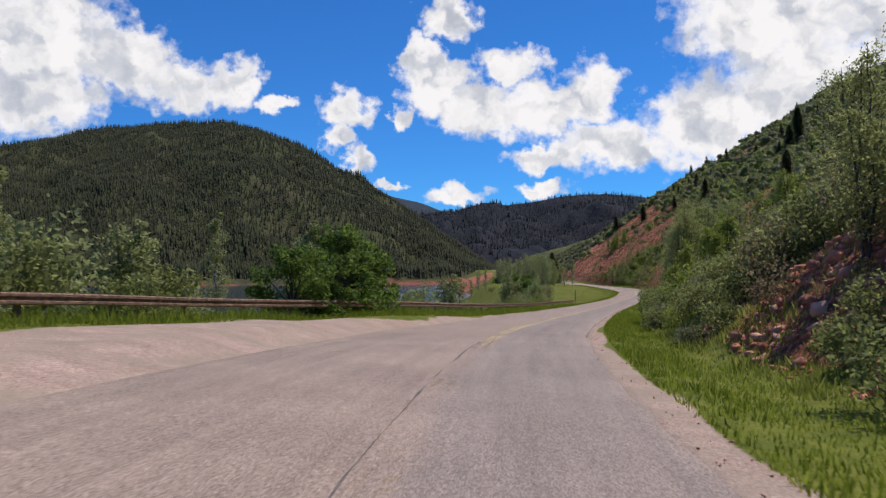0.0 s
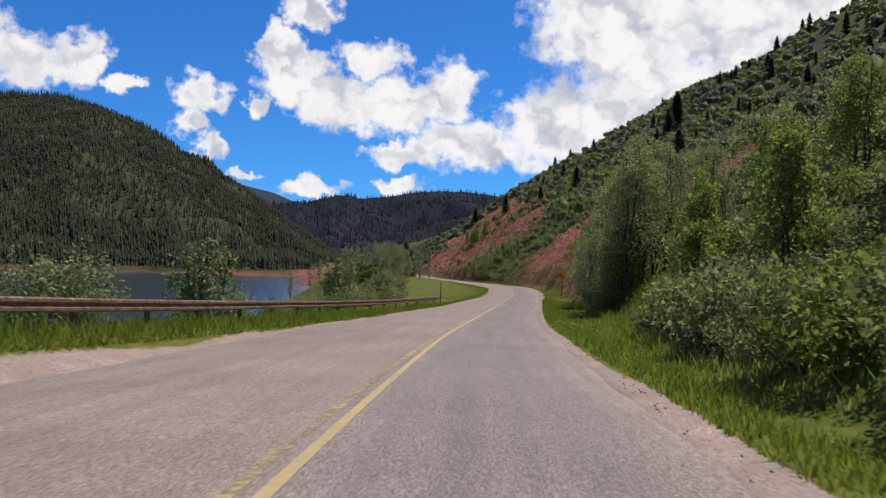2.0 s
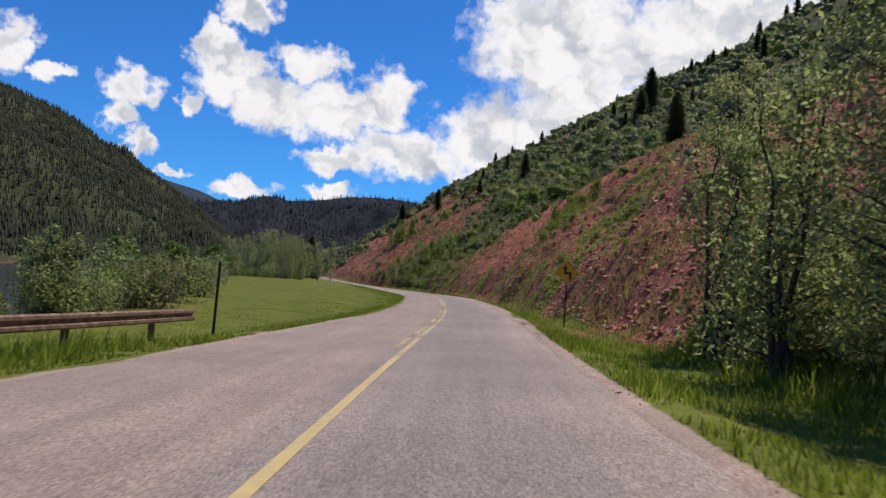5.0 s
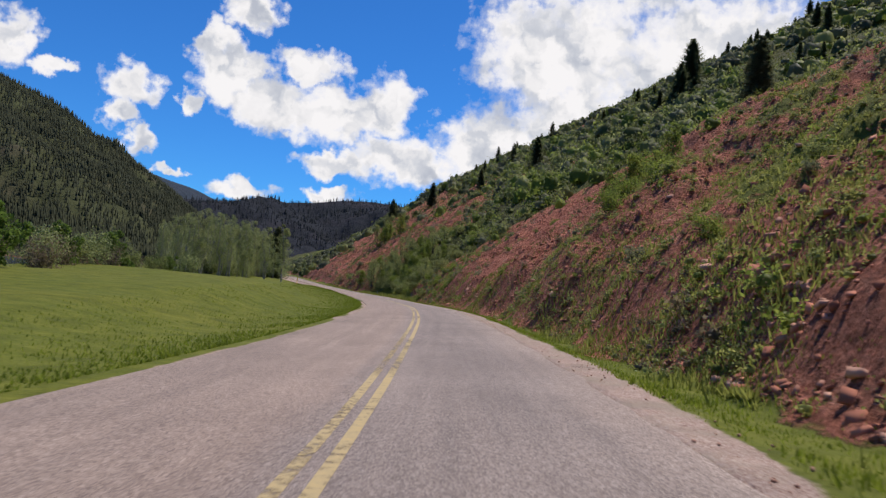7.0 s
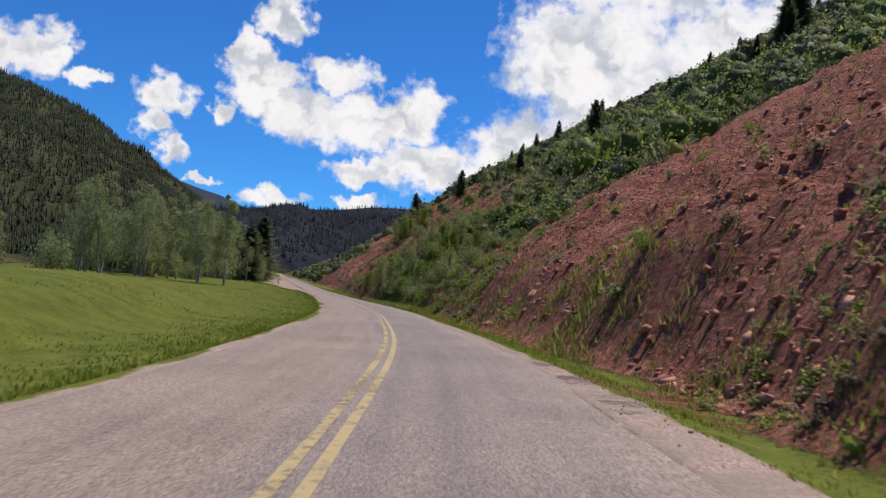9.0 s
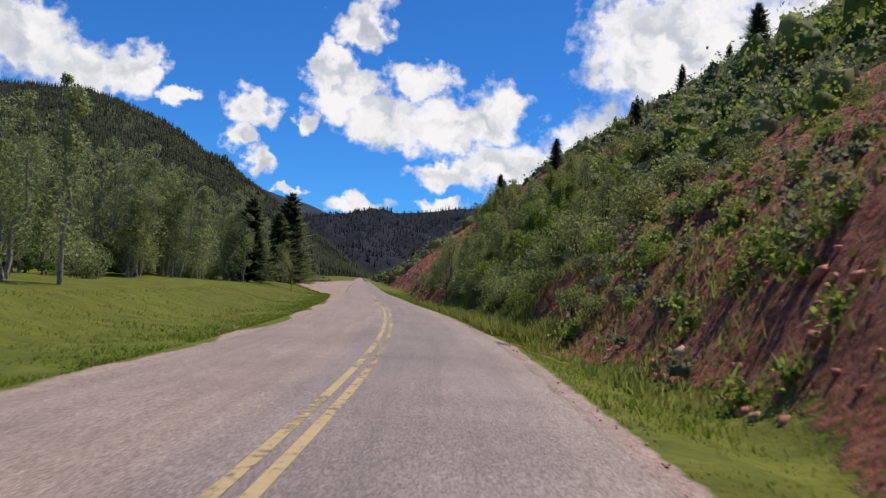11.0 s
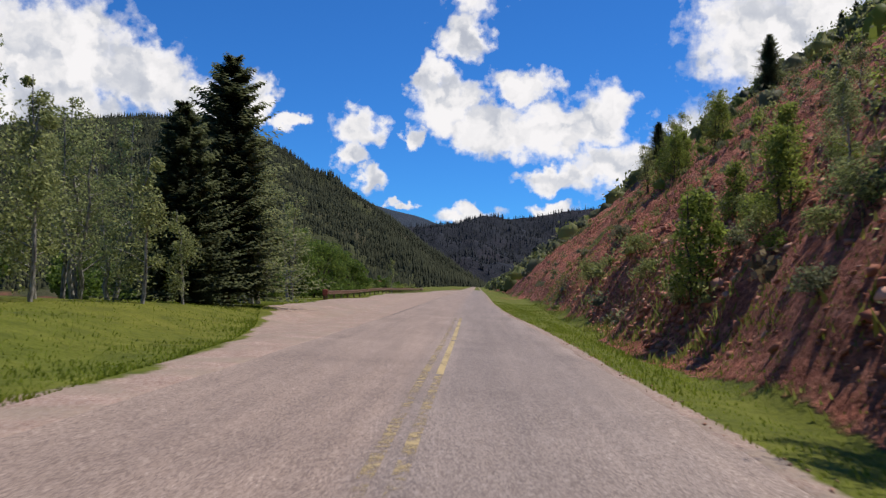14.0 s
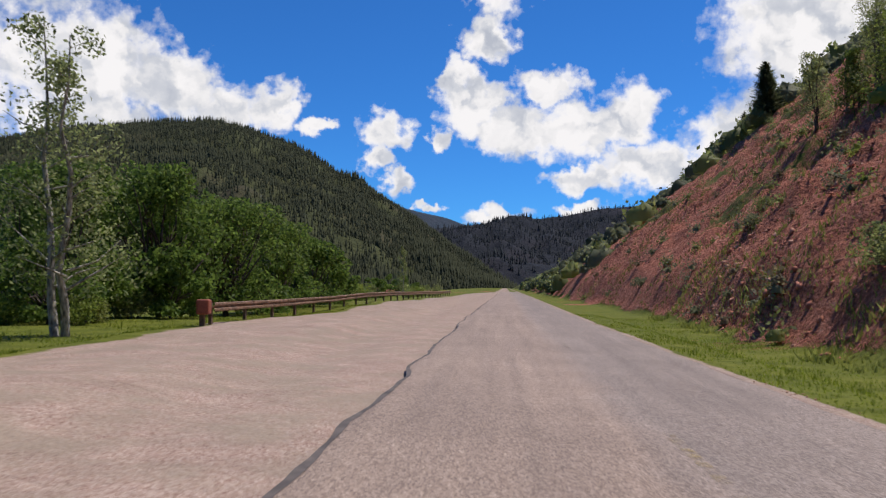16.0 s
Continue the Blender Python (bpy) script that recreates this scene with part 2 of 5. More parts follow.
def make_leaf(name, dark, light, through_light=0.35, rough=0.6):
    m, nt, b = material(name)
    r = node(nt, "ShaderNodeNewGeometry").outputs["Random Per Island"]
    o = node(nt, "ShaderNodeObjectInfo").outputs["Random"]
    colour = ramp(nt, r, ((0.0, dark), (1.0, light)))
    colour = mix(nt, 0.5, colour, ramp(nt, o, ((0.0, (0.75, 0.8, 0.7)), (1.0, (1.25, 1.15, 1.1)))), "MULTIPLY")
    nt.links.new(colour, b.inputs["Base Color"])
    b.inputs["Roughness"].default_value = rough
    b.inputs["Specular IOR Level"].default_value = 0.25
    tr = node(nt, "ShaderNodeBsdfTranslucent", ("Color", colour))
    mx = node(nt, "ShaderNodeMixShader", ("Fac", through_light), (1, b.outputs[0]), (2, tr.outputs[0]))
    nt.links.new(mx.outputs[0], nt.nodes["Material Output"].inputs["Surface"])
    return m


def make_bark(name, dark, light, stretch=8.0):
    m, nt, b = material(name)
    co = node(nt, "ShaderNodeTexCoord").outputs["Object"]
    flow = node(nt, "ShaderNodeMapping", ("Vector", co), ("Scale", (stretch, stretch, 2.0))).outputs[0]
    n = noise_of(nt, flow, 1.5, 6)
    nt.links.new(ramp(nt, n, ((0.35, dark), (0.6, light))), b.inputs["Base Color"])
    b.inputs["Roughness"].default_value = 0.9
    bumped(nt, b, n, 0.6, 0.02)
    return m


def make_paint_line(name="yellow_line_paint", less=0.0):
    m, nt, b = material(name)
    co = node(nt, "ShaderNodeTexCoord").outputs["Object"]
    n = noise_of(nt, co, 7.0, 7, 0.7)
    broad = noise_of(nt, co, 0.25, 3)
    along = node(nt, "ShaderNodeSeparateXYZ", ("Vector", co)).outputs[1]
    far_gone = ramp(nt, maths(nt, "MULTIPLY_ADD", along, 0.002, 0.2), ((0.24, (0.55, 0.55, 0.55)), (0.275, (1, 1, 1)), (0.872, (1, 1, 1)), (0.90, (0.5, 0.5, 0.5))))
    n = maths(nt, "MULTIPLY", n, far_gone)
    worn = maths(nt, "ADD", maths(nt, "SUBTRACT", n, less), maths(nt, "MULTIPLY", maths(nt, "SUBTRACT", broad, 0.5), 0.7))
    nt.links.new(ramp(nt, worn, ((0.45, (0.47, 0.35, 0.17)), (0.80, (0.62, 0.44, 0.17)))), b.inputs["Base Color"])
    bare_road = node(nt, "ShaderNodeBsdfTransparent")
    mx = node(nt, "ShaderNodeMixShader", ("Fac", ramp(nt, worn, ((0.27, (0, 0, 0)), (0.45, (1, 1, 1))))), (1, bare_road.outputs[0]), (2, b.outputs[0]))
    nt.links.new(mx.outputs[0], nt.nodes["Material Output"].inputs["Surface"])
    b.inputs["Roughness"].default_value = 0.8
    return m


def make_water():
    m, nt, b = material("lake_water")
    co = node(nt, "ShaderNodeTexCoord").outputs["Object"]
    n = noise_of(nt, co, 0.9, 4)
    b.inputs["Base Color"].default_value = (0.035, 0.05, 0.06, 1)
    b.inputs["Roughness"].default_value = 0.12
    bumped(nt, b, n, 0.25, 0.3)
    return m


asphalt, ground_mat, yellow_mat, water_mat = make_asphalt(), make_ground(), make_paint_line(), make_water()
faded_mat = make_paint_line("faded_line_paint", 0.06)
bare_mat = make_paint_line("rubbed_line_paint", 0.2)
fresh_mat = make_paint_line("fresh_line_paint", -0.14)
# tar of the cracked joint, also the painted shade at the asphalt's edge
tar_shade_mat = plain("tar_and_edge_shade", (0.12, 0.098, 0.086), 0.9, 0, 0.5, 3)
forest_mat = make_forest("forest_floor", (0.042, 0.047, 0.019), (0.085, 0.090, 0.036), (0.090, 0.068, 0.046), 1.0)
# far ridge and peak: haze is put into the base colours as blue
far_mat = make_forest("hazed_forest", (0.017, 0.020, 0.024), (0.036, 0.038, 0.044), (0.052, 0.042, 0.048), 0.8)
needle_haze = make_leaf("hazed_needles", (0.014, 0.018, 0.021), (0.034, 0.039, 0.043), 0.05, 0.9)
peak_mat = make_forest("hazed_peak_forest", (0.030, 0.043, 0.056), (0.044, 0.058, 0.074), (0.060, 0.066, 0.078), 0.8)
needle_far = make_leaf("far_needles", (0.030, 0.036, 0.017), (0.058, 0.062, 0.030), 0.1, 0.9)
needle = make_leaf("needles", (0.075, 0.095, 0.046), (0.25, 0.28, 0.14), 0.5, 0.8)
leaf_scrub = make_leaf("scrub_leaves", (0.119, 0.147, 0.048), (0.388, 0.419, 0.156), 0.58)
leaf_bright = make_leaf("bright_leaves", (0.127, 0.178, 0.032), (0.345, 0.414, 0.09), 0.58)
leaf_aspen = make_leaf("aspen_leaves", (0.155, 0.19, 0.072), (0.43, 0.475, 0.21), 0.58)
leaf_sage = make_leaf("sage_leaves", (0.122, 0.138, 0.076), (0.285, 0.3, 0.172), 0.58)
leaf_tree = make_leaf("broad_tree_leaves", (0.072, 0.13, 0.026), (0.214, 0.302, 0.064), 0.58)
grass_mat = make_leaf("grass_blades", (0.120, 0.168, 0.015), (0.29, 0.355, 0.048), 0.55, 0.7)
bark_dark = make_bark("dark_bark", (0.035, 0.027, 0.022), (0.11, 0.085, 0.07))
bark_pale = make_bark("pale_bark", (0.10, 0.09, 0.075), (0.42, 0.40, 0.35))
leaf_dry = make_leaf("dry_leaves", (0.13, 0.105, 0.06), (0.30, 0.245, 0.15), 0.45)
leaf_herb = make_leaf("herb_leaves", (0.20, 0.225, 0.055), (0.50, 0.50, 0.16), 0.55)
leaf_thicket = make_leaf("thicket_leaves", (0.15, 0.18, 0.062), (0.47, 0.51, 0.20), 0.58)

# ---- the plan: a road that runs towards +y, known by tables over y ----
YS = np.array([-40, 0, 20, 40, 60, 80, 100, 120, 140, 160, 180, 200, 220, 240, 260, 280, 300, 320, 340, 360, 390, 480], float)
CX = np.array([-0.78, -0.78, 0.78, 3.25, 7.64, 12.29, 17.99, 23.73, 29.67, 34.84, 39.68, 44.17, 46.95, 49.62, 51.32, 52.59, 53.16, 53.71, 54.16, 54.58, 55.23, 57.93])
CZ = np.array([-0.08, -0.08, -0.56, -1.37, -2.02, -2.65, -3.05, -3.31, -3.59, -3.8, -3.93, -3.98, -4.27, -4.52, -4.64, -4.69, -4.8, -4.83, -4.79, -4.77, -4.67, -4.31])
BANK = np.array([4.6, 4.4, 2.9, 1.38, -0.1, -0.6, -1.49, -2.39, -3.39, -4.15, -3.26, -2.59, -1.96, -1.34, -0.65, 0.86, 1.84, 2.31, 2.73, 2.73, 2.73, 2.73])
grid_y = np.arange(-400.0, 1500.0, 1.0)


def smoothed(y, v, width):
    """A table made smooth over grid_y."""
    raw = np.interp(grid_y, y, v)
    slope_end, slope_start = (v[-1] - v[-3]) / (y[-1] - y[-3]), (v[2] - v[0]) / (y[2] - y[0])
    raw = np.where(grid_y > y[-1], v[-1] + slope_end * (grid_y - y[-1]), raw)
    raw = np.where(grid_y < y[0], v[0] + slope_start * (grid_y - y[0]), raw)
    for _ in range(3):
        padded = np.pad(raw, width, mode="reflect", reflect_type="odd")
        raw = np.convolve(padded, np.ones(2 * width + 1) / (2 * width + 1), "valid")
    return raw


road_x, road_z = smoothed(YS, CX, 8), smoothed(YS, CZ, 10)
road_bank = np.interp(grid_y, YS, np.tan(np.radians(BANK)))
road_cos = np.cos(np.arctan(np.gradient(road_x)))


def at(table, y):
    return np.interp(y, grid_y, table)


def tab(*pairs):
    """A table over y from (y, value) pairs, as a function."""
    ys, vs = zip(*pairs)
    raw = np.interp(grid_y, ys, vs)
    raw = np.convolve(np.pad(raw, 6, mode="edge"), np.ones(13) / 13, "valid")
    return lambda y: np.interp(y, grid_y, raw)


paved_left = tab((32, 5.2), (46, 6.0), (60, 6.5), (72, 6.0), (98, 5.0), (112, 4.1), (140, 3.8), (160, 3.6), (185, 3.2), (240, 3.2), (258, 3.4), (330, 3.4), (345, 3.3))
PAVED_RIGHT = 3.3
paved_right = tab((15, 2.65), (33, 2.95), (50, 3.2), (60, 3.3), (238, 3.3), (246, 3.6), (270, 3.5), (300, 3.25), (335, 3.1), (355, 2.6), (390, 2.5))
toe = tab((-50, 7.0), (60, 6.5), (90, 8.0), (120, 7.0), (150, 5.6), (240, 5.4), (290, 5.6), (330, 5.6), (400, 8.0))
steep = tab((-50, 0.62), (60, 0.64), (110, 0.72), (150, 0.78), (300, 0.78), (330, 0.84), (500, 0.84), (600, 0.60), (800, 0.40))
shore = tab((-100, 15.5), (18, 15.0), (34, 12.8), (46, 11.5), (60, 11.5), (85, 9.8), (116, 9.5), (130, 12), (150, 16), (200, 26), (250, 31), (300, 37), (340, 31), (390, 24), (470, 22), (600, 30))
gravel_left = tab((-60, 10.4), (16, 10.4), (26, 9.3), (36, 7.5), (46, 6.9), (60, 6.7), (70, 6.3), (98, 5.7), (115, 4.7), (150, 4.5), (185, 3.85), (240, 3.85), (258, 4.15), (300, 4.35), (316, 4.8), (326, 6.2), (334, 7.6), (341, 9.6), (350, 10.8), (362, 12.0), (373, 12.2), (384, 11.4), (392, 10.6), (400, 10.4), (430, 10.2), (520, 9.5), (600, 5))
gravel_right = tab((10, 0.65), (30, 0.75), (55, 0.55), (75, 0.35), (120, 0.35), (130, 0.6), (185, 0.9), (200, 0.5), (240, 0.35), (250, 0.6), (258, 0.2), (330, 0.3))
LAKE = -13.0

tab_open = tab((119, 26), (165, 22), (180, 26), (205, 46), (225, 58), (250, 46), (268, 34))
tab_berm = tab((-40, 0.38), (18, 0.40), (30, 0.52), (40, 0.62), (48, 0.68), (65, 0.4), (90, 0.2), (115, 0.0), (325, 0.0), (350, 0.3), (430, 0.3), (460, 0.1))
tab_cut = tab((100, 0.2), (125, 1.4), (235, 1.6), (262, 0.5), (300, 1.2), (390, 1.0))
rng = np.random.default_rng(7)
LATTICE = rng.random((256, 256))


def value_noise(x, y):
    xi, yi = np.floor(x).astype(int), np.floor(y).astype(int)
    fx, fy = x - xi, y - yi
    fx, fy = fx * fx * (3 - 2 * fx), fy * fy * (3 - 2 * fy)
    g = lambda i, j: LATTICE[i & 255, j & 255]
    return ((g(xi, yi) * (1 - fx) + g(xi + 1, yi) * fx) * (1 - fy) + (g(xi, yi + 1) * (1 - fx) + g(xi + 1, yi + 1) * fx) * fy) * 2 - 1


def fbm(x, y, size, octaves=4, gain=0.5):
    total, amp = 0.0, 1.0
    for k in range(octaves):
        total = total + amp * value_noise(x / size * 2**k + 17.3 * k, y / size * 2**k + 5.1 * k)
        amp *= gain
    return total


def ease(t):
    t = np.clip(t, 0, 1)
    return t * t * (3 - 2 * t)


def height(d, y):
    """The ground's height d metres to the right of the road's centre line."""
    d, y = np.broadcast_arrays(np.asarray(d, float), np.asarray(y, float))
    base = at(road_z, y)
    bank = at(road_bank, y)
    pl = paved_left(y)
    road = base - bank * np.clip(d, -pl - 2 - 4 * ease((40 - y) / 22), PAVED_RIGHT + 1)
    # uphill side: shallow ditch, then the slope
    t0 = toe(y) + 0.9 * fbm(d * 0 + 3, y, 9, 3)
    up = np.maximum(d - t0, 0)
    k = steep(y)
    crest = 150.0
    knee = 25 + 25 * ease((y - 330) / 80)
    rise = k * np.where(up < knee, up, knee + (np.minimum(up, crest) - knee) * (0.80 - 0.08 * ease((y - 330) / 80)) + np.maximum(up - crest, 0) * 0.3)
    cut = tab_cut(y)
    rise = rise * ease(up / 2.5 + 0.25) + cut * ease(up / 3.5)
    rough = np.clip(up / 6, 0, 1)
    ledge = np.abs(fbm(d * 0.8 + y * 0.55, y - 0.4 * d, 5.0, 4, 0.6))
    bed = np.abs(fbm(up * 1.3, y * 0.35 + up * 0.5, 2.2, 3, 0.55))
    open_earth = np.maximum(ease((y - 117) / 8) * ease((266 - y) / 8) * ease((tab_open(y) + 4 - up) / 10), ease((y - 298) / 8) * ease((46 - up) / 14))
    rise = rise + open_earth * rough * (0.9 * (0.45 - ledge) + 0.45 * (0.4 - bed))
    # runnels down the fall line and small broken steps
    runnel = 1 - np.abs(fbm(y * 1.0 + 0.12 * up, up * 0.16, 2.6, 3, 0.55))
    crumble = np.abs(fbm(d + 0.3 * y, y - 0.2 * d + 60, 1.5, 2, 0.6))
    rise = rise + open_earth * rough * (0.55 * (0.7 - runnel) + 0.34 * (0.35 - crumble))
    rise = rise + rough * (0.9 * fbm(d, y, 14, 4) + 3.0 * np.clip(up / 60, 0, 1) * fbm(d, y, 60, 3))
    ditch = -0.25 * ease((d - PAVED_RIGHT - 0.6) / 1.5)
    right = np.where(d > PAVED_RIGHT, ditch + np.where(up > 0, rise, 0), 0)
    # downhill side: verge, meadow, then the bank down to the lake
    out = np.maximum(-d - pl - 0.8, 0)
    meadow = -0.12 * ease(out / 2) + 0.10 * np.clip(out / 3, 0, 1) * fbm(d, y, 6, 3) + np.clip(out / 20, 0, 1) * 0.5 * fbm(d, y, 30, 2)
    meadow = meadow + tab_berm(y) * ease((-d - 5.0) / 2.4)
    meadow = meadow + (1.25 - 0.45 * ease((y - 215) / 30)) * ease((-d - 6.5) / 5) * ease((y - 150) / 40) * ease((350 - y) / 22)
    fall = np.maximum(-d - shore(y), 0)
    meadow = meadow - 0.55 * np.minimum(fall, 30) * ease(fall / 5)
    spit = 8.0 * np.exp(-(((d + 46) / 16) ** 2) - ((y - 575) / 22) ** 2)
    left = np.where(d < 0, meadow + spit, 0)
    return road + right + left


def place(d, y, lift=0.0):
    """The point of the ground d metres to the right of the centre line at y."""
    return Vector((float(at(road_x, y) + d / at(road_cos, y)), float(y), float(height(d, y)) + lift))


def sheet(name, xs, ys, zs, mat, smooth=True):
    """A mesh over a grid of points."""
    rows, cols = xs.shape
    verts = np.stack([xs, ys, zs], -1).reshape(-1, 3)
    i = np.arange((rows - 1) * cols).reshape(rows - 1, cols)[:, :-1].ravel()
    faces = np.stack([i, i + 1, i + cols + 1, i + cols], 1)
    me = bpy.data.meshes.new(name)
    me.from_pydata(verts.tolist(), [], faces.tolist())
    me.materials.append(mat)
    if smooth:
        me.polygons.foreach_set("use_smooth", np.ones(len(faces), bool))
    return new(name, me)


dcol = np.concatenate([-np.geomspace(900, 30, 40), np.arange(-29, -9, 1.0), np.arange(-9, -4.3, 0.6), (-4.2, -3.95, -3.75, -3.66), np.arange(-3.5, 3.1, 0.6), (3.26, 3.33), np.arange(3.5, 12, 0.3),
                       np.arange(12, 34, 0.4), np.arange(34, 46, 0.7), np.arange(46, 160, 3.0), np.geomspace(160, 900, 24)])
yrow = np.concatenate([-np.geomspace(380, 31, 14), np.arange(-30, 118, 0.7), np.arange(118, 262, 0.42), np.arange(262, 296, 0.7), np.arange(296, 396, 0.5), np.arange(396, 470, 0.9), np.geomspace(470, 1480, 60)])
DD, YY = np.meshgrid(dcol, yrow)
EDGE = np.where(DD < -3.7, -0.022 - 0.07 * ease((YY - 325) / 15), np.where(DD < PAVED_RIGHT, -0.07, -0.012)) * ease((10.0 - np.abs(DD)) / 4)
DD = np.where(DD < 0, DD - (paved_left(YY) - 3.7) * ease(-DD / 3.0) * ease((60 + DD) / 30), DD)
DD = np.where(DD > 0, DD + (paved_right(YY) - PAVED_RIGHT) * ease(DD / 2.5) * ease((11 - DD) / 6), DD)
ground = sheet("ground", at(road_x, YY) + DD / at(road_cos, YY), YY,
               height(DD, YY) + EDGE, ground_mat)
UP = np.maximum(DD - toe(YY) - 0.9 * fbm(DD * 0 + 3, YY, 9, 3), 0)


def zone(y0, y1, u0, u1, fade=6.0):
    return ease((YY - y0) / fade + 0.5) * ease((y1 - YY) / fade + 0.5) * ease((UP - u0) / 2 + 0.5) * ease((u1 - UP) / (fade * 2) + 0.5)


patchy = fbm(DD, YY, 7, 4)
band = np.exp(-(((UP - 0.42 * (YY - 152) - 3) / 4.5) ** 2))
red = np.maximum.reduce([zone(17, 33, 0.2, 11, 3.0), zone(121, 264, 0.1, 90) * ease((tab_open(YY) - UP) / 8 + 0.5), zone(304, 700, 0.3, 44) * 0.78, zone(293, 334, 0.0, 22, 3.0) * ease((DD - 4.8) / 0.6),
                         zone(-60, 16, 2, 16) * 0.7, ease((DD + 75) / 10) * ease((-24 - DD) / 8) * ease((YY - 540) / 10) * ease((620 - YY) / 20), zone(380, 900, 0, 100, 20) * 0.55])
red = np.where((DD < 3.5) & (YY < 520), 0, red)
red = np.clip(red * 1.5 - 0.32 + 0.42 * patchy - 0.25 * np.clip(fbm(DD + 40, YY, 19, 2), -0.4, 1) - 0.45 * band * ease((215 - YY) / 20) * ease((YY - 119) / 10), 0, 1)
red = np.where((DD < 3.5) & (YY < 520), 0, red - 0.17 * ease((YY - 148) / 12) * ease((196 - YY) / 12) * ease((17 - UP) / 6))
gravel = ease((DD - paved_right(YY) + 0.2) / 0.3) * ease((paved_right(YY) + gravel_right(YY) * (1 + 0.4 * patchy) - DD) / 0.3 + 0.5)
gravel = np.maximum(gravel, ease((gravel_left(YY) + 0.5 * patchy + DD) / 0.8) * (DD < 0))
litter = ease((UP - 0.3) / 1.5) * (1 - red) * np.clip(0.75 + 0.6 * fbm(DD + 80, YY, 11, 3), 0, 1)
red = np.maximum(red, (0.62 + 0.2 * patchy) * zone(297, 345, 0.2, 18, 4.0))
for key, values in (("red", red), ("gravel", gravel), ("litter", litter)):
    layer = ground.data.attributes.new(key, "FLOAT", "POINT")
    layer.data.foreach_set("value", np.ascontiguousarray(values, dtype=np.float32).ravel())
tagged(ground, "grassy roadside, meadow and red earth hillside", "ground", kind="structure")


def ribbon(name, inner, outer, y0, y1, lift, mat, step=1.0, cols=2, thick=0.0):
    """A strip that follows the road; thick: how far its edges reach down."""
    ys = np.arange(y0, y1 + 0.01, step)
    a, b = (np.broadcast_to(e(ys) if callable(e) else e, ys.shape) for e in (inner, outer))
    u = np.linspace(0, 1, cols)
    drop = np.zeros(cols)
    if thick:
        u, drop = np.concatenate([[0], u, [1]]), np.concatenate([[thick], drop, [thick]])
    d = a[:, None] + (b - a)[:, None] * u[None]
    yy = np.broadcast_to(ys[:, None], d.shape)
    base = at(road_z, yy) - at(road_bank, yy) * d - drop[None]
    ob = sheet(name, at(road_x, yy) + d / at(road_cos, yy), yy, base + lift, mat, smooth=not thick)
    layer = ob.data.attributes.new("across", "FLOAT", "POINT")
    layer.data.foreach_set("value", np.ascontiguousarray(d, dtype=np.float32).ravel())
    return ob


def crumbled(y):
    """The ragged left edge of the asphalt."""
    return -paved_left(y) + 0.10 * fbm(y, y * 0 + 3, 2.4, 3) * ease((y - 310) / 20)


road = ribbon("road", crumbled, lambda y: paved_right(y) + 0.06 * fbm(y, y * 0 + 9, 1.8, 3), -120, 620, 0.0, asphalt, 0.7, 14, 0.08)
tagged(road, "sun-bleached pinkish grey asphalt country road", "road", kind="structure")
line_d = tab((20, -0.46), (42, -0.46), (60, -0.36), (70, -0.32), (78, -0.16), (86, -0.03), (110, -0.05), (135, 0.05), (158, 0.03), (178, 0.16), (190, 0.13), (206, 0.28), (246, 0.42), (259, 0.36), (266, 0.27), (288, 0.12), (300, -0.02), (312, -0.1), (325, -0.1), (350, -0.12))
for side, y0, y1, paint in ((0.125, -120, 40, faded_mat), (0.125, 40, 118, fresh_mat), (0.125, 118, 238, yellow_mat), (0.125, 238, 304, faded_mat), (0.125, 304, 316, bare_mat), (0.125, 316, 620, faded_mat), (-0.125, -120, 84, faded_mat), (-0.125, 117, 238, faded_mat), (-0.125, 238, 302, yellow_mat), (-0.125, 302, 345, bare_mat)):
    half = 0.062
    line = ribbon("centre_line", lambda y: line_d(y) + side - half, lambda y: line_d(y) + side + half, y0, y1, 0.006, paint)
    tagged(line, "worn yellow centre line painted on the road", "road marking", kind="structure")
seam = ribbon("road_seam", lambda y: line_d(y) - 0.27 + 0.03 * fbm(y, y * 0, 1.5, 2), lambda y: line_d(y) - 0.235 + 0.03 * fbm(y, y * 0 + 5, 1.2, 2), -30, 30, 0.004, tar_shade_mat, 0.5)
# dark strip painted for the shade below the asphalt's broken edge
edge = ribbon("road_edge", lambda y: crumbled(y) - 0.02 + 0.02 * fbm(y, y * 0, 0.9, 2), lambda y: crumbled(y) + 0.045 + 0.03 * fbm(y, y * 0 + 5, 0.8, 3), 342, 430, 0.005, tar_shade_mat, 0.4)
tagged(edge, "broken asphalt edge with the shade of its step painted as a dark strip", "road edge", kind="structure")
tagged(seam, "dark cracked joint along the middle of the road", "road joint", kind="structure")

lake_me = bpy.data.meshes.new("lake")
lake_me.from_pydata([(-3000, -600, LAKE), (60, -600, LAKE), (60, 1400, LAKE), (-3000, 1400, LAKE)], [], [(0, 1, 2, 3)])
lake_me.materials.append(water_mat)
tagged(new("lake", lake_me), "calm grey-blue reservoir below the road", "lake", kind="structure")

# ---- mountains: ridges that stand round a point of the valley ----
HUB = (20.0, 120.0)


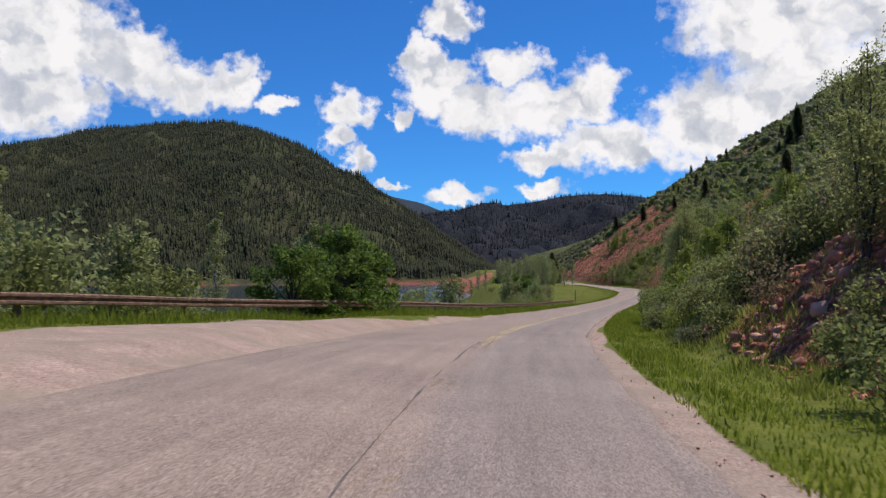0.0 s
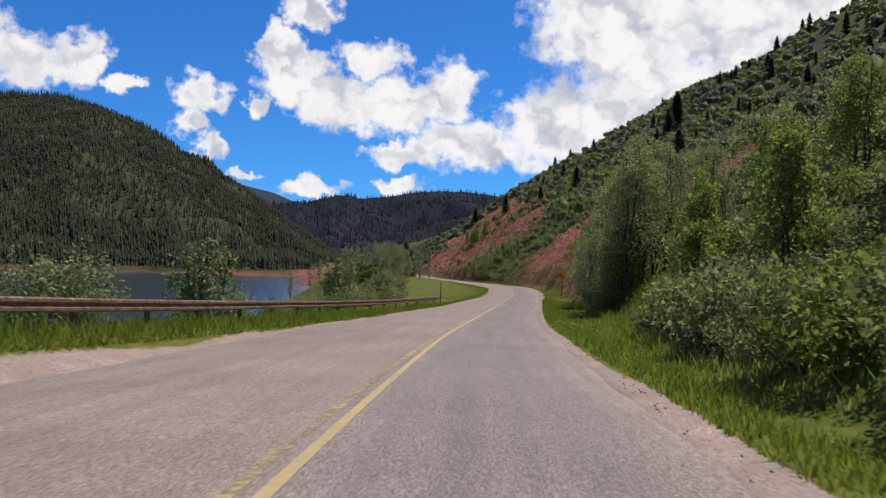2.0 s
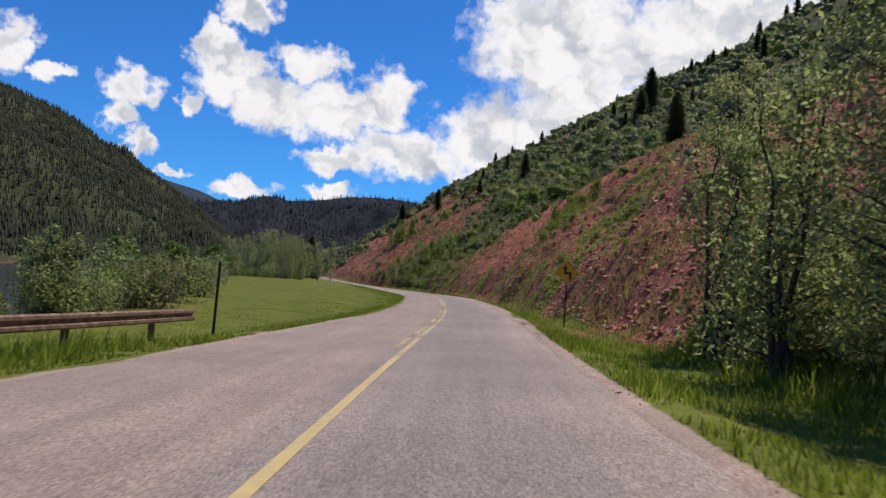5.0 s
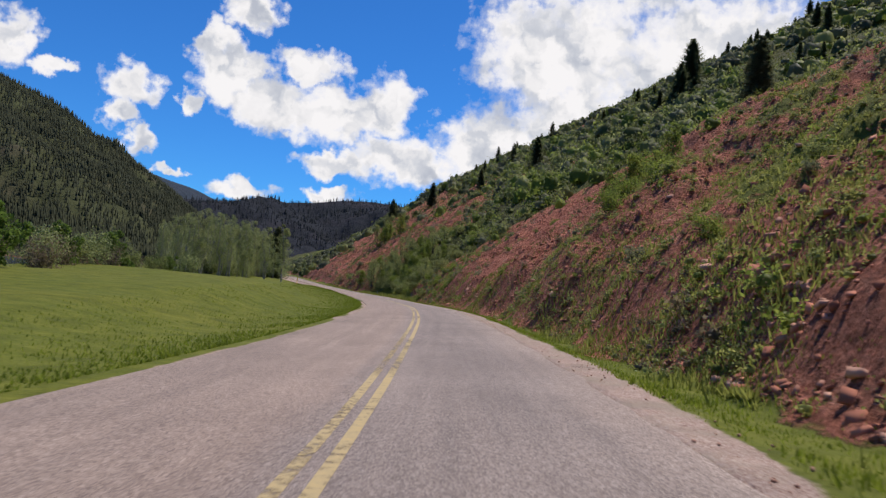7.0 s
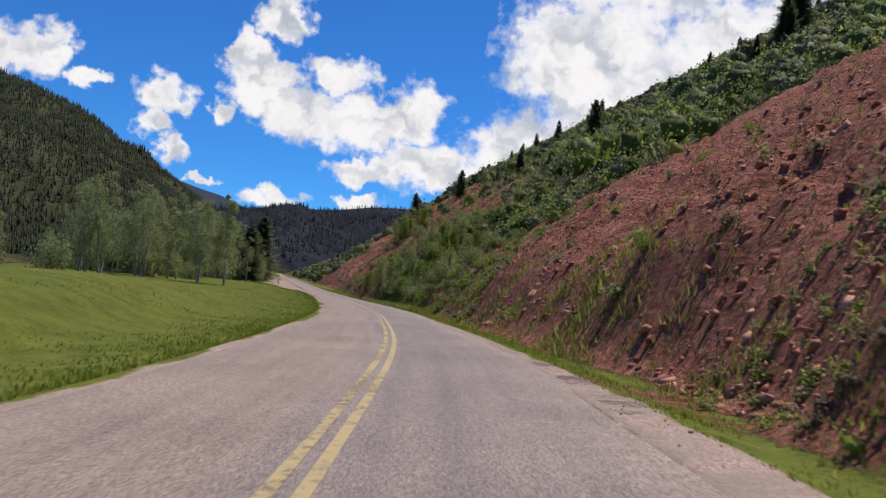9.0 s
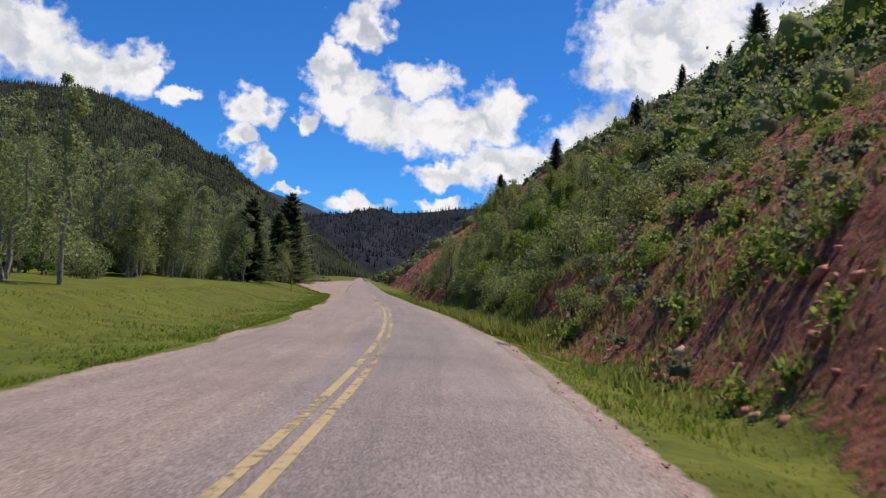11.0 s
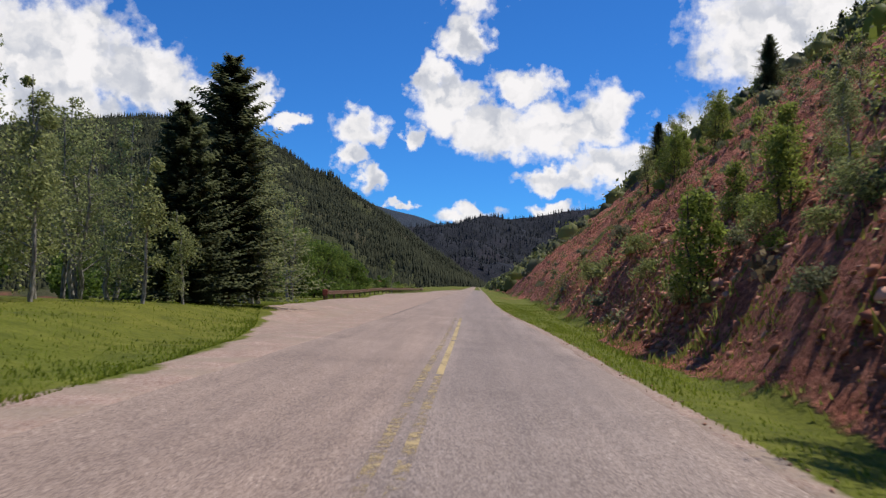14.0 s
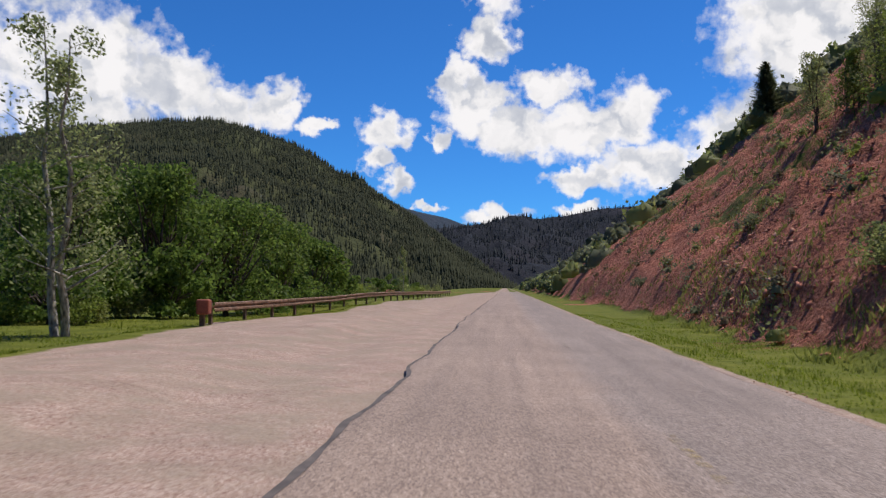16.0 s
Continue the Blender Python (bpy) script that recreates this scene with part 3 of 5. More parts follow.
def ridge(name, skyline, near, far, mat, az0, az1, step, rings, label, power=1.2, rough=1.0):
    """skyline: (azimuth, elevation) in degrees as seen from the hub; near, far: distance of foot and crest, by azimuth."""
    az = np.arange(az0, az1 + 1e-6, step)
    el = np.interp(az, *zip(*skyline))
    el = np.convolve(np.pad(el, 1, mode="edge"), np.ones(3) / 3, "valid")
    nr, fr = np.interp(az, *zip(*near)), np.interp(az, *zip(*far))
    u = np.concatenate([np.linspace(0, 1, rings), [1.06, 1.2]])
    r = nr[:, None] + (fr - nr)[:, None] * u[None]
    top = fr * np.tan(np.radians(el))
    prof = np.where(u <= 1, u**power, 1 - (u - 1) * 1.2)
    x = HUB[0] + r * np.sin(np.radians(az))[:, None]
    y = HUB[1] + r * np.cos(np.radians(az))[:, None]
    z = -18 + (top + 18)[:, None] * prof[None]
    amp = np.minimum(u * 6, 1) * np.clip((1 - u) * 6, 0.15, 1)
    z = z + rough * amp[None] * (26 * fbm(x, y, 420, 4) + 10 * fbm(x * 1.0, y * 1.0, 120, 2) - 22 * np.abs(fbm(np.degrees(np.arctan2(x - HUB[0], y - HUB[1])) * 40, r * 0.22, 150, 3))) * np.minimum(1, top / 150)[:, None]
    ob = sheet(name, x, y, z, mat)
    return tagged(ob, label, "mountain", kind="structure"), (az, u, x, y, z)


LEFT_SKY = ((-90, 8.5), (-50, 9.5), (-30, 7.6), (-26, 8.3), (-24, 8.9), (-21.5, 9.4), (-18, 9.75), (-15, 10.05), (-13.2, 9.6), (-11.5, 9.0), (-9.8, 8.4), (-7.5, 7.0), (-4.4, 4.95), (-1.6, 3.1), (1.0, 1.2), (2.6, 0.1), (3.6, -0.5))
mountain_left, left_grid = ridge("mountain_left", LEFT_SKY, ((-90, 450), (-40, 560), (-12, 700), (-2, 620), (4, 900)),
                                 ((-90, 2000), (-20, 2550), (-8, 2400), (4, 1700)), forest_mat, -90, 4, 0.4, 80,
                                 "steep mountain covered in dark conifer forest", rough=1.4)
FAR_SKY = ((-20, 3), (-6, 3.4), (-0.8, 4.0), (0.8, 4.02), (2.4, 4.4), (3.2, 4.62), (3.8, 4.42), (5.2, 4.62), (7.6, 4.92), (9.4, 5.08), (11, 5.0), (14, 4.6), (30, 5))
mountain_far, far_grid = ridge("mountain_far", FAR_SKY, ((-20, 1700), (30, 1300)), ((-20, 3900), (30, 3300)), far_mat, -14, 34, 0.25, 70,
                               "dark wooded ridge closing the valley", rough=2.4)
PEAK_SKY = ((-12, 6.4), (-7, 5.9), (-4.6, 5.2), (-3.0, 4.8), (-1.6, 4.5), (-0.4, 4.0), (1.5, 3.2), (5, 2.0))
# the blue of this shoulder is haze painted into its material
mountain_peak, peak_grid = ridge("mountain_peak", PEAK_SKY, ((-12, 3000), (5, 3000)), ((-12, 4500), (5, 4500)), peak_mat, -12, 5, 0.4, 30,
                                 "distant mountain shoulder, tinted blue for haze", rough=0.5)
back, back_grid = ridge("mountain_back", ((60, 3), (120, 10), (180, 8), (240, 10), (270, 8)), ((60, 900), (270, 900)), ((60, 2000), (270, 2000)),
                        forest_mat, 60, 270, 3, 14, "wooded hills behind the road")

# ---- plants ----


def fast_mesh(name, verts, faces, mats, index=None, smooth=False):
    me = bpy.data.meshes.new(name)
    n, k = faces.shape
    me.vertices.add(len(verts))
    me.vertices.foreach_set("co", np.ascontiguousarray(verts, dtype=np.float32).ravel())
    me.loops.add(n * k)
    me.loops.foreach_set("vertex_index", np.ascontiguousarray(faces, dtype=np.int32).ravel())
    me.polygons.add(n)
    me.polygons.foreach_set("loop_start", np.arange(0, n * k, k, dtype=np.int32))
    for m in mats:
        me.materials.append(m)
    if index is not None:
        me.polygons.foreach_set("material_index", np.ascontiguousarray(index, dtype=np.int32))
    if smooth:
        me.polygons.foreach_set("use_smooth", np.ones(n, bool))
    me.update(calc_edges=True)
    return me


def unit(v):
    return v / np.maximum(np.linalg.norm(v, axis=-1, keepdims=True), 1e-9)


def leaves(rg, centres, size, lean=None, long=1.6):
    """Small pointed leaf blades of four corners, one round each centre."""
    n = len(centres)
    a = unit(rg.normal(size=(n, 3)) + (0 if lean is None else lean))
    b = unit(np.cross(a, rg.normal(size=(n, 3))))
    s = (size * rg.uniform(0.6, 1.3, n))[:, None]
    v = np.stack([centres - a * s * long * 0.5, centres + b * s * 0.42, centres + a * s * long * 0.5, centres - b * s * 0.42], 1)
    return v.reshape(-1, 3), np.arange(4 * n).reshape(n, 4)


def tube(points, radii, sides=6):
    """A tapered limb through points."""
    points, radii = np.asarray(points, float), np.asarray(radii, float)
    d = unit(np.gradient(points, axis=0))
    ref = np.array([0.31, 0.95, 0.05])
    u = unit(np.cross(d, ref))
    w = np.cross(d, u)
    t = np.linspace(0, 2 * np.pi, sides, endpoint=False)
    ring = points[:, None] + radii[:, None, None] * (np.cos(t)[None, :, None] * u[:, None] + np.sin(t)[None, :, None] * w[:, None])
    k = np.arange(len(points) - 1)[:, None] * sides + np.arange(sides)[None]
    k2 = np.arange(len(points) - 1)[:, None] * sides + (np.arange(sides)[None] + 1) % sides
    faces = np.stack([k, k2, k2 + sides, k + sides], -1).reshape(-1, 4)
    return ring.reshape(-1, 3), faces


def joined(pieces):
    vs, fs, base = [], [], 0
    for v, f in pieces:
        vs.append(v)
        fs.append(f + base)
        base += len(v)
    return np.concatenate(vs), np.concatenate(fs)


def limb(rg, start, end, r0, r1, bend=0.1, sides=6, steps=5):
    start, end = np.asarray(start, float), np.asarray(end, float)
    t = np.linspace(0, 1, steps)[:, None]
    wobble = rg.normal(size=(steps, 3)) * bend * np.linalg.norm(end - start) * np.sin(t * np.pi)
    return tube(start + (end - start) * t + wobble, r0 + (r1 - r0) * t[:, 0], sides)


def blob_points(rg, centre, radius, n, squash=0.8, shell=0.55):
    d = unit(rg.normal(size=(n, 3)))
    r = radius * (shell + (1 - shell) * rg.random(n) ** 0.5)
    return np.asarray(centre) + d * r[:, None] * np.array([1, 1, squash])


def plant(name, parts):
    """A thing at the origin: an Empty with its part meshes."""
    root = new(name)
    root.empty_display_size = 0.3
    for part_name, me in parts:
        child = new(part_name, me)
        child.parent = root
    return root


def make_bush(seed, radius, tall, mat, n=420, leaf=0.13, clumps=9, name="bush"):
    rg = np.random.default_rng(seed)
    stems, pts = [], []
    for _ in range(clumps):
        az, out = rg.uniform(0, 2 * np.pi), radius * 0.75 * rg.random() ** 0.6
        top = np.array([math.cos(az) * out, math.sin(az) * out, tall * rg.uniform(0.12, 0.82) * (1 - 0.3 * out / radius)])
        stems.append(limb(rg, top * [0.15, 0.15, 0] + [0, 0, -0.3], top, 0.022, 0.006, 0.1, 4, 4))
        pts.append(blob_points(rg, top, radius * rg.uniform(0.32, 0.55), n // clumps, tall / radius * 0.6, 0.3))
    pts = np.concatenate(pts)
    pts[:, 2] = np.maximum(pts[:, 2], 0.05)
    v, f = leaves(rg, pts, leaf, [0, 0, 0.4])
    return plant(name, [("wood", fast_mesh("bush_wood", *joined(stems), [bark_dark])), ("foliage", fast_mesh("bush_foliage", v, f, [mat]))])


def make_aspen(seed, tall, mat=None, n=1000, leaf=0.16, start=0.3, trunks=1, width=0.17, bark=None):
    rg = np.random.default_rng(seed)
    wood, pts = [], []
    for k in range(trunks):
        lean = rg.normal(size=2) * 0.05 * tall
        foot = rg.normal(size=2) * (0.25 if trunks > 1 else 0)
        h = tall * rg.uniform(0.8, 1.0)
        tip = np.array([foot[0] + lean[0], foot[1] + lean[1], h])
        base = np.array([foot[0], foot[1], -0.4])
        wood.append(limb(rg, base, tip, 0.014 * tall, 0.015, 0.02, 7, 8))
        branches = 16
        for j in range(branches):
            t = start + (0.96 - start) * (j + rg.random()) / branches
            at_trunk = base + (tip - base) * t
            az = rg.uniform(0, 2 * np.pi)
            reach = tall * width * (1.15 - 0.75 * t) * rg.uniform(0.6, 1.2)
            end = at_trunk + [math.cos(az) * reach, math.sin(az) * reach, reach * rg.uniform(0.3, 0.9)]
            wood.append(limb(rg, at_trunk, end, 0.005 * tall * (1.2 - t), 0.006, 0.06, 4, 3))
            m = n // (branches * trunks)
            pts.append(blob_points(rg, at_trunk + (end - at_trunk) * 0.7, reach * rg.uniform(0.55, 0.95), m, 0.85, 0.15))
    v, f = leaves(rg, np.concatenate(pts), leaf)
    return plant("aspen_tree", [("trunk", fast_mesh("aspen_trunk", *joined(wood), [bark or bark_pale], smooth=True)), ("crown", fast_mesh("aspen_crown", v, f, [mat or leaf_aspen]))])


def spruce_crown(rg, tall, whorls, per, blades, width=0.2, low=0.06, twig=0.2, even=0.6):
    """Drooping boughs in uneven tiers, each a spray of short flat twigs."""
    vs, fs, base = [], [], 0
    up = np.array([0, 0, 1.0])
    tiers = max(10, whorls // 3)
    for k in range(whorls * per):
        t = low + (0.985 - low) * ((k % tiers + even * rg.random()) / tiers) ** 1.1
        z = tall * t
        reach0 = tall * width * (1 - t) ** 0.78 + 0.12
        az = rg.uniform(0, 2 * np.pi)
        reach = reach0 * rg.uniform(0.5, 1.0) * (1 + 0.22 * math.sin(3 * az + 2.3 * (k % tiers)))
        out = np.array([math.cos(az), math.sin(az), 0])
        droop = rg.uniform(-0.55, -0.15) * (1 - t) + 0.35 * t
        s = (np.arange(blades) + rg.random(blades)) / blades
        centre = out * (reach * s)[:, None] + up * (z + reach * s * droop + 0.22 * reach * s**2)[:, None]
        side = np.array([-out[1], out[0], 0])
        w = np.minimum(reach0 * 0.75 * twig, twig) * (1.2 - 0.8 * s) + 0.045
        sign = np.where(np.arange(blades) % 2 == 0, 1.0, -1.0)
        tip = centre + side * (sign * w * 1.5)[:, None] + out * (w * 0.9)[:, None] - up * (w * rg.uniform(0.1, 0.9, blades))[:, None]
        a = centre - out * (w * 0.55)[:, None]
        b = centre + out * (w * 0.8)[:, None]
        mid = (centre + tip) / 2 + np.array([0, 0, 0.2]) * w[:, None] - out * (w * 0.35)[:, None]
        vs.append(np.stack([a, mid, tip, b], 1).reshape(-1, 3))
        fs.append(np.arange(4 * blades).reshape(-1, 4) + base)
        base += 4 * blades
    return np.concatenate(vs), np.concatenate(fs)


def make_spruce(seed, tall, whorls=26, per=9, blades=8, width=0.2, twig=0.2, even=0.6):
    rg = np.random.default_rng(seed)
    v, f = spruce_crown(rg, tall, whorls, per, blades, width, 0.06, twig, even)
    trunk = limb(rg, [0, 0, -0.4], [0, 0, tall * 0.97], 0.016 * tall, 0.01, 0.0, 8, 6)
    return plant("spruce_tree", [("trunk", fast_mesh("spruce_trunk", *trunk, [bark_dark], smooth=True)), ("crown", fast_mesh("spruce_crown", v, f, [needle]))])


def make_broad(seed, tall, spread, mat, n=2600, leaf=0.22, clumps=26, bark=None):
    rg = np.random.default_rng(seed)
    wood, pts = [], []
    fork = np.array([0, 0, tall * 0.12])
    wood.append(limb(rg, [0, 0, -0.5], fork, 0.03 * tall, 0.022 * tall, 0.03, 8, 4))
    for k in range(clumps):
        az, q = rg.uniform(0, 2 * np.pi), rg.random()
        out = spread * rg.random() ** 0.5 * (0.95 - 0.55 * max(0, q - 0.4))
        end = np.array([math.cos(az) * out, math.sin(az) * out, tall * (0.05 + 0.86 * q)])
        wood.append(limb(rg, fork, end, 0.012 * tall, 0.015, 0.08, 5, 4))
        pts.append(blob_points(rg, end, tall * rg.uniform(0.11, 0.19), n // clumps, 0.75, 0.45))
    pts = np.concatenate(pts)
    pts = pts[pts[:, 2] > 0.15]
    v, f = leaves(rg, pts, leaf, [0, 0, 0.3])
    return plant("broadleaf_tree", [("trunk", fast_mesh("tree_trunk", *joined(wood), [bark or bark_dark], smooth=True)), ("crown", fast_mesh("tree_crown", v, f, [mat]))])


def put(kit, d, y, scale=1.0, turn=None, sink=0.0, rg=random):
    """Stand a copy of a kit plant on the ground."""
    spot3 = place(d, y, -sink)
    m = Matrix.LocRotScale(spot3, Euler((0, 0, rg.uniform(0, 6.28) if turn is None else turn)), (scale, scale, scale))
    src, label, group = kit
    made = copy_thing(src, m)
    made.scale = (scale, scale, scale)
    tagged(made, label, src["category"], group)
    return made


def kit(src, label, category, group):
    src["category"] = category
    return (src, label, group)

# ---- forests of the mountains: conifers past counting ----


def conifer_field(name, field, count, tall, seed, label, mat, keep=None, sides=5):
    rg = np.random.default_rng(seed)
    az, u, X, Y, Z = field
    first = int(np.searchsorted(az, -34.0))
    ai, ui = first + rg.random(count) * (len(az) - 1.001 - first), rg.random(count) ** 0.8 * (np.searchsorted(u, 1.0) - 0.01)
    i, j = ai.astype(int), ui.astype(int)
    fa, fu = ai - i, ui - j

    def lerp(T):
        return (T[i, j] * (1 - fa) + T[i + 1, j] * fa) * (1 - fu) + (T[i, j + 1] * (1 - fa) + T[i + 1, j + 1] * fa) * fu

    x, y, z = lerp(X), lerp(Y), lerp(Z)
    ok = (z > LAKE + 5) & (fbm(x, y, 230, 4) + 0.8 * rg.random(count) > -0.3)
    x, y, z = x[ok], y[ok], z[ok]
    n = len(x)
    h = tall * rg.uniform(0.45, 1.35, n) * (1 + 0.25 * fbm(x, y, 90, 2))
    r = h * rg.uniform(0.09, 0.17, n)
    t = np.linspace(0, 2 * np.pi, sides, endpoint=False)
    ring = np.stack([np.cos(t), np.sin(t)], -1)
    verts = np.zeros((n, 2 * sides + 2, 3))
    c = np.stack([x, y, z], -1)
    jag = rg.uniform(0.7, 1.2, (n, 2 * sides))
    verts[:, :sides] = c[:, None] + np.concatenate([ring[None] * (r[:, None] * jag[:, :sides])[..., None], np.broadcast_to((h * 0.05)[:, None, None], (n, sides, 1))], -1)
    verts[:, sides] = c + np.stack([0 * h, 0 * h, h * 0.62], -1)
    verts[:, sides + 1:2 * sides + 1] = c[:, None] + np.concatenate([ring[None] * (0.62 * r[:, None] * jag[:, sides:])[..., None], np.broadcast_to((h * 0.42)[:, None, None], (n, sides, 1))], -1)
    verts[:, -1] = c + np.stack([0 * h, 0 * h, h], -1)
    k = np.arange(sides)
    one = np.concatenate([np.stack([k, (k + 1) % sides, np.full(sides, sides)], 1),
                          np.stack([sides + 1 + k, sides + 1 + (k + 1) % sides, np.full(sides, 2 * sides + 1)], 1)])
    faces = (np.arange(n)[:, None, None] * (2 * sides + 2) + one[None]).reshape(-1, 3)
    ob = new(name, fast_mesh(name, verts.reshape(-1, 3), faces, [mat]))
    return tagged(ob, label, "forest", kind="stuff")


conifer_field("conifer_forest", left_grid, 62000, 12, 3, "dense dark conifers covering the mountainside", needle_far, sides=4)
# needles on the far ridge carry the painted haze tint
conifer_field("far_conifer_forest", far_grid, 24000, 15, 5, "dark conifers on the distant ridge", needle_haze, sides=4)

# ---- scrub on the hillside ----


def scrub_field(name, count, drange, yrange, radius, tall, leaf, per, seed, mats, label, keep, inside=0.84, least=0.4):
    rg = np.random.default_rng(seed)
    d, y = rg.uniform(*drange, count * 3), rg.uniform(*yrange, count * 3)
    up = d - toe(y)
    ok = (up > least) & (rg.random(count * 3) < keep(up, y))
    d, y = d[ok][:count], y[ok][:count]
    n = len(d)
    x, z = at(road_x, y) + d / at(road_cos, y), height(d, y)
    r = radius * rg.uniform(0.55, 1.35, n)
    dirs = unit(rg.normal(size=(n, per, 3)) + np.array([0, 0, 0.45]))
    rad = r[:, None] * (inside - 0.04 + (1.14 - inside) * rg.random((n, per)))
    shift = rg.random((n, 1, 2)) * 6

    def lump(v):
        return 1 + 0.3 * np.sin(v[..., 0] * 4 + shift[..., 0]) * np.cos(v[..., 1] * 4 + shift[..., 1]) + 0.15 * np.sin(v[..., 2] * 7 + shift[..., 1])

    base = np.stack([x, y, z + r * tall * 0.25], -1)[:, None]
    shape = np.array([1, 1, tall])
    v, f = leaves(rg, (base + dirs * (rad * lump(dirs))[..., None] * shape).reshape(-1, 3), leaf, [-0.2, 0, 0.5], 1.3)
    # the shaded inside of each bush: a dome of three bands
    lat, lon = np.meshgrid(np.radians([12, 40, 72, 110]), np.linspace(0, 2 * np.pi, 8, endpoint=False), indexing="ij")
    dome = np.stack([np.sin(lat) * np.cos(lon), np.sin(lat) * np.sin(lon), np.cos(lat)], -1).reshape(-1, 3)
    core = base + dome[None] * (inside * r[:, None] * lump(np.broadcast_to(dome, (n, 32, 3))))[..., None] * shape
    i, j = np.meshgrid(np.arange(3), np.arange(8), indexing="ij")
    one = np.stack([i * 8 + j, i * 8 + (j + 1) % 8, i * 8 + 8 + (j + 1) % 8, i * 8 + 8 + j], -1).reshape(-1, 4)
    f2 = (np.arange(n)[:, None, None] * 32 + one[None]).reshape(-1, 4) + len(v)
    kind = rg.integers(0, len(mats), n)
    me = fast_mesh(name, np.concatenate([v, core.reshape(-1, 3)]), np.concatenate([f, f2]), mats, np.concatenate([np.repeat(kind, per), np.repeat(kind, 24)]))
    me.polygons.foreach_set("use_smooth", np.arange(len(me.polygons)) >= n * per)
    ob = new(name, me)
    return tagged(ob, label, "scrub", kind="stuff")


def bare(up, y):
    """Where the red earth lies open."""
    def box(y0, y1, u0, u1):
        return ((y > y0) & (y < y1) & (up > u0) & (up < u1))
    n = fbm(up, y, 16, 3)
    return box(121, 262, 0, tab_open(y) - 4 + 6 * n) | box(309, 380, 0, 30 + 10 * n) | box(15, 34, 0, 11)


def dense(up, y):
    n = fbm(up + 50, y, 22, 3)
    return np.where(bare(up, y), 0.015, np.where(y > 380, np.where(up < 40, 0.22, 0.8), 0.9)) * np.clip(0.85 + 0.6 * n, 0.4, 1)


scrub_field("hillside_scrub", 1900, (8, 60), (-20, 400), 1.5, 0.95, 0.22, 110, 11, [leaf_scrub, leaf_sage, leaf_bright], "green oak scrub and sage on the slope", dense, 0.45, 10.0)
scrub_field("upper_hillside_scrub", 6800, (14, 230), (0, 800), 2.0, 0.95, 0.5, 27, 12, [leaf_scrub, leaf_scrub, leaf_bright, leaf_sage], "dense scrub high on the hillside", dense, 0.78, 44.0)
scrub_field("far_slope_scrub", 1300, (8, 70), (470, 900), 2.3, 0.95, 0.7, 30, 13, [leaf_scrub, leaf_sage], "scrub on the far end of the slope", lambda up, y: np.where(up < 26, 0.3, 0.9))
scrub_field("slope_shrubs", 620, (6, 44), (118, 420), 0.6, 0.95, 0.11, 110, 14, [leaf_sage, leaf_bright, leaf_scrub, leaf_dry], "low green and grey shrubs scattered over the red slope",
            lambda up, y: np.where((y > 238) & (y < 300), 0.25, 0.6) * np.clip(0.5 + fbm(up + 9, y, 7, 3), 0.1, 1), 0.3)
scrub_field("bank_shrubs", 190, (5.5, 16), (238, 260), 0.45, 1.1, 0.10, 130, 15, [leaf_sage, leaf_bright, leaf_bright], "low leafy shrubs on the bank", lambda up, y: 0.9 + 0 * up, 0.3)
scrub_field("slope_oaks", 900, (20, 76), (100, 430), 1.9, 1.1, 0.34, 80, 16, [leaf_scrub, leaf_scrub, leaf_bright, leaf_sage], "rounded oak bushes along the top of the slope", dense, 0.7, 22.0)
scrub_field("slope_herbs", 1500, (5.6, 26), (142, 196), 0.30, 0.8, 0.05, 76, 18, [leaf_herb, leaf_herb, leaf_thicket, leaf_dry, leaf_bright], "leafy green herbs spread over the lower slope",
            lambda up, y: np.clip(0.35 + 1.1 * fbm(up + 12, y, 6, 3) - 0.03 * up, 0.03, 1), 0.3, 0.1)
scrub_field("band_herbs", 900, (6, 40), (150, 214), 0.40, 0.8, 0.065, 70, 19, [leaf_herb, leaf_herb, leaf_bright], "green herbs in a band across the slope",
            lambda up, y: np.exp(-(((up - 0.42 * (y - 152) - 3) / 4.0) ** 2)), 0.3, 0.1)
scrub_field("far_bank_shrubs", 260, (7, 50), (316, 470), 0.8, 0.9, 0.16, 90, 17, [leaf_sage, leaf_scrub, leaf_dry], "low shrubs dotted over the far slope", lambda up, y: 0.8 + 0 * up, 0.3)

# ---- plant kits, built once off the place and then copied ----
rp = random.Random(21)
bushes = [kit(make_bush(40 + i, r, h, m, int(n * 1.25), 0.105, c, name), label, "bush", group) for i, (r, h, m, n, c, name, group, label) in enumerate((
    (1.3, 1.7, leaf_scrub, 1100, 16, "oak_bush", "oak scrub", "rounded green oak scrub bush on the slope"),
    (1.5, 2.4, leaf_scrub, 1400, 20, "tall_shrub", "roadside shrubs", "tall dark green shrub beside the road"),
    (1.1, 1.3, leaf_sage, 900, 14, "sage_bush", "sage bushes", "grey-green sage bush on dry earth"),
    (1.2, 2.0, leaf_bright, 1100, 16, "leafy_bush", "leafy bushes", "fresh bright green leafy bush"),
    (1.6, 2.8, leaf_aspen, 1400, 20, "willow_bush", "willow bushes", "pale grey-green willow bush by the bank")))]
aspens = [kit(make_aspen(60 + i, h, n=int(n * 1.7), leaf=0.10, start=s, trunks=t, width=w), "slender aspen with pale trunk and airy crown", "tree", "aspens")
          for i, (h, n, s, t, w) in enumerate(((8.5, 2000, 0.17, 1, 0.16), (9.5, 2300, 0.20, 2, 0.17), (7.0, 1800, 0.13, 1, 0.19), (10.5, 2600, 0.15, 2, 0.16)))]
